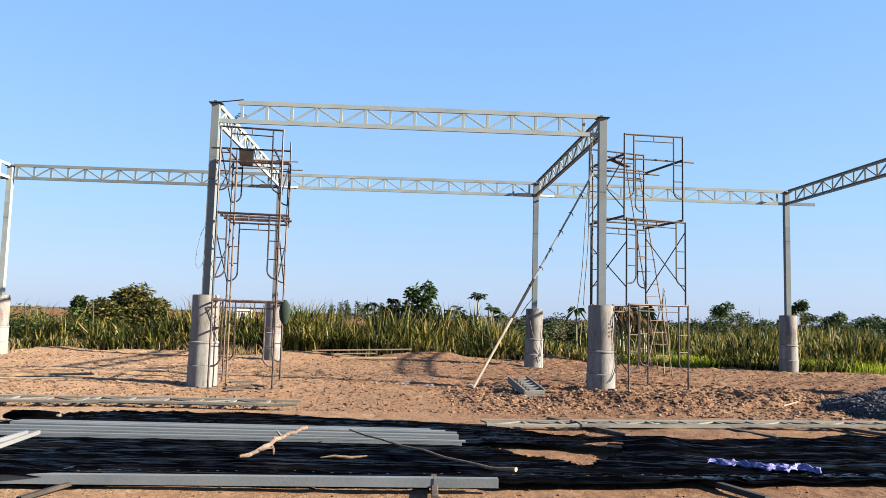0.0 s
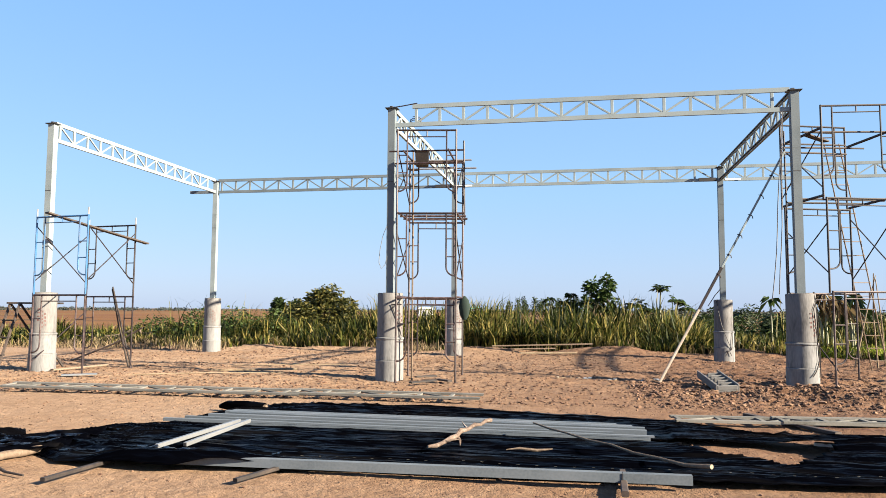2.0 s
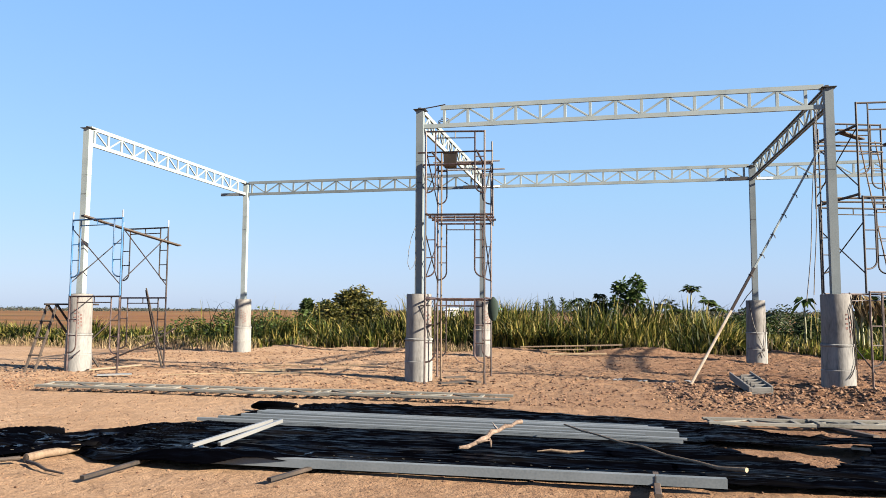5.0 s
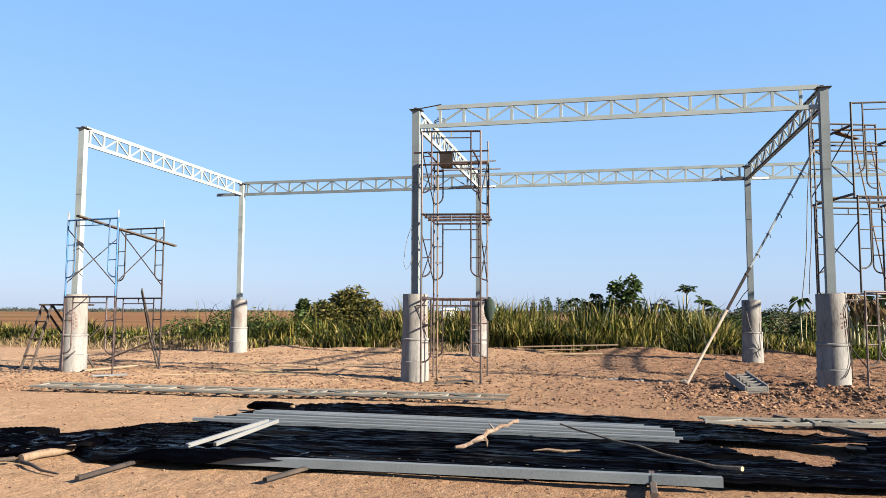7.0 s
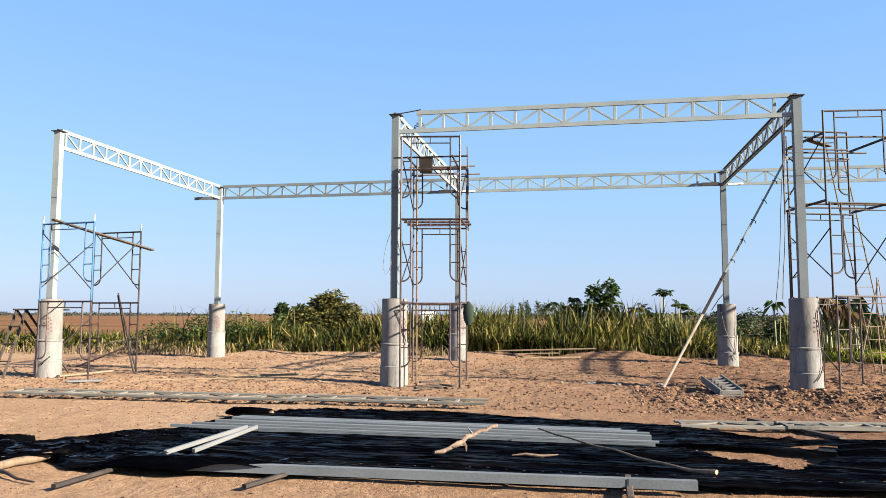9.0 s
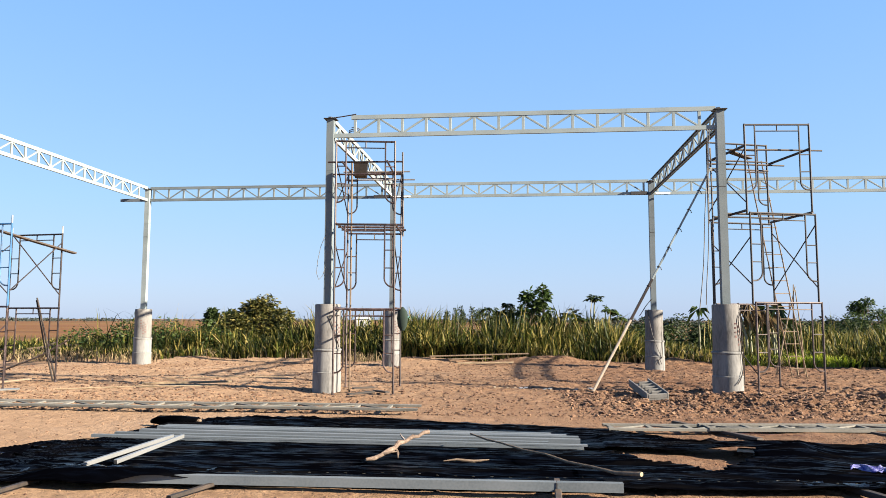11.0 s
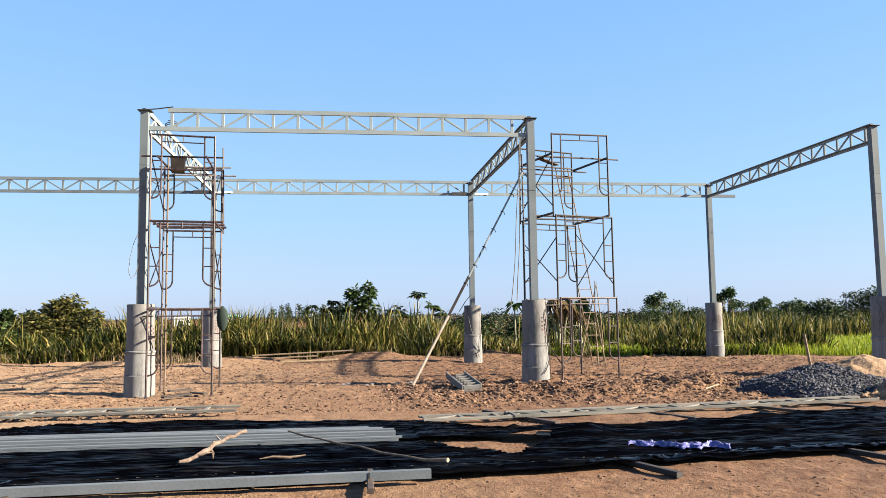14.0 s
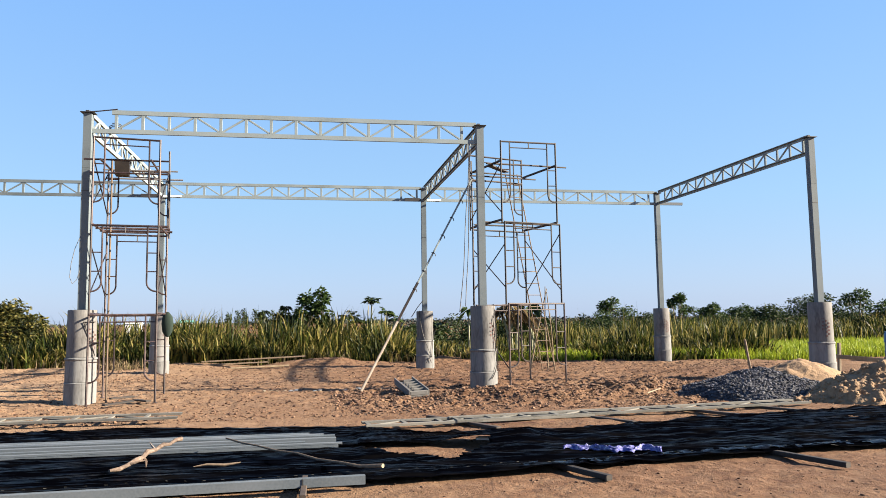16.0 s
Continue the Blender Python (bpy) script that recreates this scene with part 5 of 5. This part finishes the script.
def reed_belt():
    # tussocks, each a fountain of blades leaning outward from its foot
    m, per = 3900, 22
    tx = RNG.uniform(-34, 16, m)
    depth = RNG.uniform(0, 1, m) ** 1.3
    ty = belt_front(tx) + depth * 4.2
    tuft = soft_noise(tx * 0.55, ty * 0.55, 101)
    top = np.interp(tx, [-34, -20, -14, -11.5, -9.5, -8, -4, 3.2, 4.6, 7, 9.5, 16], [0.8, 0.9, 1.1, 1.25, 1.25, 1.65, 1.8, 1.65, 0.8, 0.7, 0.95, 1.45])
    th = top * (0.42 + 0.85 * tuft) * RNG.uniform(0.62, 1.18, m) * (0.5 + 0.5 * np.clip(depth * 3, 0, 1))
    keep = RNG.uniform(0, 1, m) < 0.35 + 1.1 * tuft
    tx, ty, th = tx[keep], ty[keep], th[keep]
    n = len(tx) * per
    a = RNG.uniform(0, 2 * np.pi, n)
    r = RNG.uniform(0, 0.3, n)
    x, y = np.repeat(tx, per) + r * np.cos(a), np.repeat(ty, per) + r * np.sin(a)
    h = np.repeat(th, per) * RNG.uniform(0.45, 1.1, n)
    blades("reed_belt", x, y, h, RNG.uniform(0.018, 0.07, n), REED, 0.75, "dense tall green reeds and grass along the edge of the fill", "reeds", a + RNG.normal(0, 0.5, n))
    n = 2600
    x = RNG.uniform(-34, 9, n)
    y = belt_front(x) - RNG.uniform(-0.5, 0.35, n)
    keep = soft_noise(x * 1.3, x * 0, 104) > 0.35
    blades("straw_fringe", x[keep], y[keep], RNG.uniform(0.12, 0.55, keep.sum()), RNG.uniform(0.012, 0.03, keep.sum()), DRY, 1.0, "dry straw fringe at the foot of the reeds", "straw")
    n = 420
    cx = np.concatenate([RNG.normal(-3.0, 0.9, 150), RNG.normal(-1.0, 0.5, 60), RNG.uniform(-16, 4, 90), RNG.normal(-13.2, 0.7, 30), RNG.normal(7.2, 0.6, 40), RNG.uniform(9, 14, 50)])
    cy = belt_front(cx) + RNG.uniform(0.4, 3.0, n)
    blades("tall_reeds", cx, cy, RNG.uniform(1.5, 2.25, n), RNG.uniform(0.02, 0.04, n), REED, 0.55, "tall arching reed blades standing above the belt", "reeds")


def bright_lawn():
    n = 46000
    x = RNG.uniform(8.8, 36, n)
    y = 21.3 + 0.05 * (x - 9) + RNG.uniform(0, 1, n) ** 1.3 * 12
    keep = (y > np.interp(x, [9, 12.4, 13.2, 16, 36], [24.6, 23.5, 22.3, 21.3, 21.0]) + RNG.uniform(0, 0.5, n)) & (x > 10 + RNG.uniform(0, 2.5, n))
    x, y = x[keep], y[keep]
    blades("bright_grass", x, y, RNG.uniform(0.22, 0.55, len(x)), RNG.uniform(0.012, 0.03, len(x)), LAWN, 0.6, "bright yellow-green grass growing beside the fill", "grass")
    n = 5000
    x = RNG.uniform(-36, -12, n)
    y = RNG.uniform(23.2, 26, n)
    blades("dry_grass", x, y, RNG.uniform(0.15, 0.45, n), RNG.uniform(0.015, 0.03, n), DRY, 0.8, "low dry straw at the edge of the fill", "straw")
    n = 420
    x, y = RNG.normal(-5.7, 0.45, n), RNG.normal(25.0, 0.25, n)
    blades("dry_brush", x, y, RNG.uniform(0.1, 0.5, n), RNG.uniform(0.01, 0.03, n), DRY, 1.0, "small heap of dry brown brush at the reed edge", "brush")
    n = 5200
    x, y = RNG.uniform(-8, 9, n), RNG.uniform(4.5, 6.2, n)
    keep = soft_noise(x * 1.2, y * 1.2, 112) > 0.56
    blades("sparse_straw", x[keep], y[keep], RNG.uniform(0.02, 0.07, keep.sum()), RNG.uniform(0.003, 0.006, keep.sum()), DRY, 0.9, "sparse dry straw on the trodden earth", "straw")


def leaf_cloud(centres, radii, count, size, material, name, droop=0.3, squash=0.8):
    """Folded leaf faces spread over uneven clumps."""
    centres, radii = np.array(centres, float), np.array(radii, float)
    k = RNG.choice(len(centres), count, p=radii ** 2 / (radii ** 2).sum())
    d = RNG.normal(0, 1, (count, 3))
    d /= np.linalg.norm(d, axis=1)[:, None]
    r = radii[k] * RNG.uniform(0.25, 1.08, count) ** 0.5
    p = centres[k] + d * r[:, None] * (1, 1, squash)
    a = RNG.uniform(0, 2 * np.pi, count)
    t = np.stack([np.cos(a), np.sin(a), -droop + RNG.normal(0, 0.45, count)], 1) + d * 0.5
    t /= np.linalg.norm(t, axis=1)[:, None]
    s = np.cross(t, RNG.normal(0, 1, (count, 3)))
    s /= np.linalg.norm(s, axis=1)[:, None]
    L = size * RNG.uniform(0.6, 1.4, count)[:, None]
    nrm = np.cross(t, s)
    verts = np.stack([p, p + t * L * 0.5 + s * L * 0.22 + nrm * L * 0.06, p + t * L, p + t * L * 0.5 - s * L * 0.22 + nrm * L * 0.06], 1).reshape(-1, 3)
    b = (np.arange(count) * 4)[:, None]
    faces = np.concatenate([b + np.array([[0, 1, 2]]), b + np.array([[0, 2, 3]])]).tolist()
    return arrays_mesh(name, verts, faces, material, False)


def tree(x, y, height, spread, label, name="tree", leaves=2600, leaf=0.16, clumps=14, low=0.3, material=None, category="tree", sparse=0.22, seed=0, flat=0.8):
    """A tapered trunk with limbs and a crown of leafy clumps."""
    rnd = random.Random(seed * 77 + int(x * 10))
    z = gz(x, y)
    root = thing(name, label, category, "trees", at=pose(x, y, z))
    fork = height * low
    trunk = Build().tube([(0, 0, -0.1), (rnd.uniform(-.05, .05), 0, fork * 0.6), (rnd.uniform(-.1, .1), rnd.uniform(-.1, .1), fork + 0.1)], 0.1, 8, True, [height * 0.028, height * 0.022, height * 0.018])
    cs, rs = [], []
    for k in range(clumps):
        a = 2 * math.pi * (k / clumps * 3.0) + rnd.uniform(-0.5, 0.5)
        t = (k + 0.5) / clumps
        zz = fork + (height - fork) * (t * 0.92)
        reach = spread / 2 * math.sin(math.pi * min(1, 0.25 + 0.72 * t)) * rnd.uniform(0.35, 0.95)
        c = Vector((math.cos(a) * reach, math.sin(a) * reach, zz))
        cs.append(c[:])
        rs.append(spread * sparse * rnd.uniform(0.6, 1.2))
        mid = Vector((c.x * 0.4, c.y * 0.4, fork + (zz - fork) * 0.45))
        trunk.tube([(0, 0, fork * 0.9), mid, c], 0.02, 5, False, [height * 0.012, height * 0.008, height * 0.003])
    part("trunk", trunk, BARK, root)
    part("crown", leaf_cloud(cs, rs, leaves, leaf, material or LEAF, "crown", squash=flat), material or LEAF, root)
    return root


def rosette(b, tip, n, length, width, droop, rnd, lobes=1):
    """Leaves on stalks spreading from a stem tip."""
    for k in range(n):
        a = 2 * math.pi * k / n + rnd.uniform(-0.4, 0.4)
        el = rnd.uniform(-0.35, 0.8)
        d = Vector((math.cos(a) * math.cos(el), math.sin(a) * math.cos(el), math.sin(el)))
        L = length * rnd.uniform(0.7, 1.2)
        side = d.cross(Vector((0, 0, 1))).normalized()
        for j in range(lobes):
            turn = (j - (lobes - 1) / 2) * 0.75
            base = tip + d * (L * (0.45 if lobes > 1 else 0.1))
            dd = (d * math.cos(turn) + side * math.sin(turn)).normalized()
            ss = dd.cross(Vector((0, 0, 1))).normalized()
            l2 = L * (0.6 if lobes > 1 else 0.9)
            p1 = base + dd * l2 * 0.5 - Vector((0, 0, droop * l2 * 0.15))
            p2 = base + dd * l2 - Vector((0, 0, droop * l2 * 0.6))
            b.add([base, p1 + ss * width / 2, p2, p1 - ss * width / 2], [(0, 1, 2), (0, 2, 3)])
        if lobes > 1:
            b.tube([tip, tip + d * L * 0.5], 0.012, 4, False)


def broad_plant(x, y, stems, label, name, leaf_n, length, width, droop, lobes, material, category="plant", seed=1):
    rnd = random.Random(seed)
    root = thing(name, label, category, "broad-leaved plants", at=pose(x, y, gz(x, y)))
    for dx, h in stems:
        st = Build()
        mid = Vector((dx * 0.5 + rnd.uniform(-.06, .06), rnd.uniform(-.1, .1), h * 0.5))
        tip = Vector((dx, rnd.uniform(-.25, .25), h))
        st.tube([(dx * 0.3, 0, -0.1), mid, tip], 0.04, 7, True, [0.045, 0.038, 0.026])
        stem = part("stem", st, STEM, root)
        b = Build()
        rosette(b, tip, leaf_n, length, width, droop, rnd, lobes)
        if h > 1.4 and lobes == 1 and length < 0.5:
            for z in (0.55, 0.66, 0.77, 0.88):
                rosette(b, mid.lerp(tip, (z - 0.5) * 2), leaf_n // 2, length * 0.9, width, droop, rnd, lobes)
        part("leaves", b, material, stem)
    return root


reed_belt()
bright_lawn()
tree(-10.2, 29.0, 2.2, 3.4, "rounded olive-brown leafy bush behind the reeds", "bush", 9000, 0.16, 34, 0.1, category="bush", sparse=0.15, seed=1, material=LEAFOLIVE)
tree(-11.6, 29.8, 1.4, 1.5, "low dark green bush behind the reeds", "bush", 1600, 0.13, 12, 0.12, category="bush", sparse=0.22, seed=2, material=LEAFDARK)
tree(-10.9, 28.3, 1.55, 2.3, "low olive-brown leafy bush at the reed edge", "bush", 3000, 0.13, 18, 0.1, category="bush", sparse=0.16, seed=12, material=LEAFOLIVE)
tree(-16.9, 40, 1.95, 1.2, "small dark tree standing in the field", "tree", 1500, 0.24, 7, 0.35, seed=3, material=LEAFDARK, sparse=0.24)
tree(-16.0, 40.5, 1.85, 1.3, "small dark tree standing in the field", "tree", 1400, 0.24, 7, 0.35, seed=4, material=LEAFDARK, sparse=0.24)
for i, (x, y, h, w) in enumerate(((-14.6, 26.9, 1.15, 2.4), (-13.0, 26.6, 1.25, 2.4), (-11.6, 27.0, 1.2, 2.0), (-16.4, 27.2, 0.9, 2.2))):
    tree(x, y, h, w, "low leafy green weeds among the reeds", "bush", 1500, 0.12, 12, 0.1, category="bush", sparse=0.2, seed=90 + i)
tree(0.35, 30.0, 2.6, 1.5, "airy shrub with leafy clusters above the reeds", "shrub", 900, 0.2, 13, 0.35, category="shrub", sparse=0.13, seed=6, flat=1.0)
tree(0.95, 30.2, 2.85, 0.9, "airy shrub with leafy clusters above the reeds", "shrub", 700, 0.2, 7, 0.45, category="shrub", sparse=0.2, seed=9, flat=1.1)
broad_plant(-0.5, 30.3, ((0.0, 2.05), (-0.25, 1.75), (0.25, 1.7)), "dark shrub with drooping leaves above the reeds", "shrub", 18, 0.34, 0.13, 1.3, 1, LEAFDARK, "shrub", 5)
broad_plant(-1.3, 30.0, ((0.0, 1.9), (0.3, 1.5)), "dark leafy plant behind the reeds", "shrub", 16, 0.36, 0.13, 1.2, 1, LEAFDARK, "shrub", 7)
broad_plant(2.95, 30.0, ((0.0, 2.3),), "slender papaya with a leaf head", "papaya", 13, 0.42, 0.15, 0.7, 5, LEAFDARK, "papaya", 8)
broad_plant(3.6, 30.4, ((0.0, 1.85), (0.35, 1.6)), "young papaya behind the reeds", "papaya", 10, 0.45, 0.16, 0.7, 5, LEAF, "papaya", 9)
broad_plant(2.0, 30.2, ((0.0, 1.65), (0.4, 1.5)), "young papaya behind the reeds", "papaya", 10, 0.45, 0.16, 0.7, 5, LEAFDARK, "papaya", 10)
broad_plant(5.4, 31.5, ((0.0, 1.6), (0.5, 1.3)), "dark broad-leaved plant at the field's edge", "banana_plant", 12, 0.5, 0.24, 1.1, 1, LEAFDARK, "banana plant", 11)
broad_plant(7.2, 31, ((0.0, 1.9),), "banana plant with drooping leaves", "banana_plant", 12, 0.6, 0.2, 1.6, 1, LEAF, "banana plant", 12)
broad_plant(7.6, 25.6, ((0.0, 1.95), (-0.35, 1.8), (0.35, 1.75)), "dried banana plant with hanging brown leaves", "banana_plant", 18, 0.75, 0.1, 1.9, 1, DRY, "banana plant", 13)
broad_plant(8.6, 26.2, ((0.0, 1.6), (-0.3, 1.9)), "dark banana plant behind the ladder", "banana_plant", 10, 0.9, 0.24, 1.4, 1, LEAFDARK, "banana plant", 14)
for i, (x, y, h, w, d) in enumerate(((13.5, 36, 1.9, 3.5, 1), (16.2, 38, 2.0, 4.0, 1), (18.8, 43, 4.0, 4.2, 0), (22.0, 45, 2.4, 4.0, 1), (22.7, 42, 4.2, 3.0, 0), (24.9, 42, 3.2, 3.6, 0), (27.5, 43, 2.9, 4.2, 0), (26.0, 38.0, 3.1, 4.0, 1),
                                     (29.5, 38.5, 4.2, 4.4, 1), (31.8, 38.0, 4.3, 4.2, 0), (33.8, 36.5, 3.8, 4.6, 0), (36.5, 37, 3.8, 5, 0), (11.0, 40, 1.9, 4.0, 1), (21, 39, 1.7, 4, 1), (30, 35.5, 2.0, 3.2, 1), (34, 33, 1.8, 3.2, 0))):
    tree(x, y, h * (0.6 if d else 0.68), w * (1.1 if d else 1.0), "dark leafy bush at the field margin" if d else "spreading light green tree at the field margin", "bush" if d else "tree", 6200 if d else 4200, 0.15, 34, 0.1 if d else 0.14,
         material=LEAFDARK if d else LEAF, category="bush" if d else "tree", sparse=0.14 if d else 0.1, seed=20 + i, flat=0.75)


for i, (x, y, h, w) in enumerate(((5.2, 34, 1.0, 1.8), (6.6, 37, 1.25, 2.4), (8.3, 35, 1.1, 2.2), (7.2, 43, 1.3, 3.0), (9.6, 46, 1.5, 3.4), (10.6, 36, 1.3, 2.4), (5.0, 52, 1.5, 3.5))):
    tree(x, y, h, w, "low dark scrub bush standing in the field", "bush", 1500, 0.17, 12, 0.1, category="bush", sparse=0.2, seed=120 + i, material=LEAFDARK)


def ragged_row():
    n = 12000
    x = RNG.uniform(4.5, 38, n)
    y = RNG.uniform(31, 37, n)
    h = (0.7 + 1.1 * soft_noise(x * 0.6, y * 0.6, 130)) * RNG.uniform(0.5, 1.1, n) * np.interp(x, [4.5, 8, 12], [0.3, 0.45, 1.0])
    blades("field_weeds", x, y, h, RNG.uniform(0.03, 0.06, n), REED, 0.5, "rank green weeds behind the bright grass", "weeds")


def hedge():
    n = 260
    x = RNG.uniform(9.5, 40, n)
    y = 37.5 + RNG.normal(0, 1.4, n)
    size = RNG.uniform(0.35, 0.75, n)
    z = size * 0.5 + RNG.uniform(0, 1, n) * (0.3 + 0.9 * soft_noise(x * 0.5, x * 0, 150))
    single("hedge", leaf_cloud(np.column_stack([x, y, z]), size, 21000, 0.15, LEAFDARK, "hedge"), LEAFDARK, "ragged dark hedge behind the weeds", "hedge", kind="stuff")
    n = 7000
    x = RNG.uniform(6.5, 13, n)
    y = np.interp(x, [6.5, 10, 13], [24.2, 23.6, 22.9]) + RNG.uniform(0, 1.3, n)
    keep = soft_noise(x * 1.1, y * 1.1, 152) > 0.38
    blades("low_grass", x[keep], y[keep], RNG.uniform(0.15, 0.5, keep.sum()), RNG.uniform(0.012, 0.03, keep.sum()), LAWN, 0.8, "low yellow-green grass at the foot of the reeds", "grass")


ragged_row()
hedge()


# ---- distance ----
def far_wood():
    n = 3000
    ang = np.radians(RNG.uniform(-75, 75, n))
    dist = RNG.uniform(420, 760, n)
    size = RNG.uniform(0.7, 1.5, n) * (0.5 + 0.9 * soft_noise(ang * 40, ang * 0, 140))
    pos = np.column_stack([np.sin(ang) * dist, np.cos(ang) * dist, size * 0.5])
    single("far_wood", leaf_cloud(pos, size, 60000, 1.1, FARWOOD, "far_wood"), FARWOOD, "distant dark tree line along the horizon", "tree line", kind="stuff")
    n = 500
    ang = np.radians(RNG.uniform(6, 60, n))
    dist = RNG.uniform(110, 200, n)
    size = RNG.uniform(0.6, 1.3, n)
    pos = np.column_stack([np.sin(ang) * dist, np.cos(ang) * dist, size * 0.7])
    single("far_scrub", leaf_cloud(pos, size, 14000, 0.5, FARWOOD, "far_scrub"), FARWOOD, "distant dark scrub beyond the fields", "scrub", kind="stuff")


far_wood()
for i in range(13):
    a = radians(-5.5 + 0.42 * i + (0.25 if i % 3 else 0))
    d = 170 + 7 * (i % 4)
    tree(math.sin(a) * d, math.cos(a) * d, 3.7 + (i * 37 % 5) * 0.3, 1.5, "distant slender dark tree in the field", "slender_tree", 420, 0.4, 10, 0.06, material=LEAFDARK, sparse=0.3, seed=60 + i, flat=1.3)


def far_shed(x, y, w, h, wall, roof, label):
    s = thing("shed", label, "shed", "distant sheds", at=pose(x, y, 0))
    part("wall", Build().box((0, 0, h * 0.4), (w, w * 0.6, h * 0.8), bevel=0.02), wall, s)
    part("roof", Build().add([(-w * .55, -w * .35, h * .8), (w * .55, -w * .35, h * .8), (w * .55, w * .35, h * .8), (-w * .55, w * .35, h * .8), (-w * .5, 0, h), (w * .5, 0, h)],
                             [(0, 1, 5, 4), (2, 3, 4, 5), (0, 4, 3), (1, 2, 5), (0, 3, 2, 1)]), roof, s)
    # no opening is cut; the dark panel paints the shade inside one
    part("door", Build().box((0, -w * 0.303, h * 0.3), (w * 0.25, 0.02, h * 0.55)), WELD, s, "dark panel standing for the shade in a door opening")


far_shed(-29.5, 140, 2.6, 1.9, WHITEWALL, WHITEWALL, "distant white shed beyond the fields")
far_shed(-20.5, 140, 2.4, 2.0, WHITEWALL, TEAL, "distant shed with a teal roof")
barrel = thing("blue_barrel", "blue plastic barrel standing in the grass", "barrel", at=pose(18.3, 20.0, 0.0))
part("body", Build().lathe([(0.0, 0.0), (0.27, 0.0), (0.29, 0.1), (0.3, 0.3), (0.285, 0.31), (0.285, 0.56), (0.3, 0.57), (0.29, 0.8), (0.25, 0.88), (0.0, 0.88)], 20), BLUEBARREL, barrel)
part("lid", Build().lathe([(0.26, 0.87), (0.27, 0.9), (0.0, 0.91)], 20), BLUEBARREL, barrel)
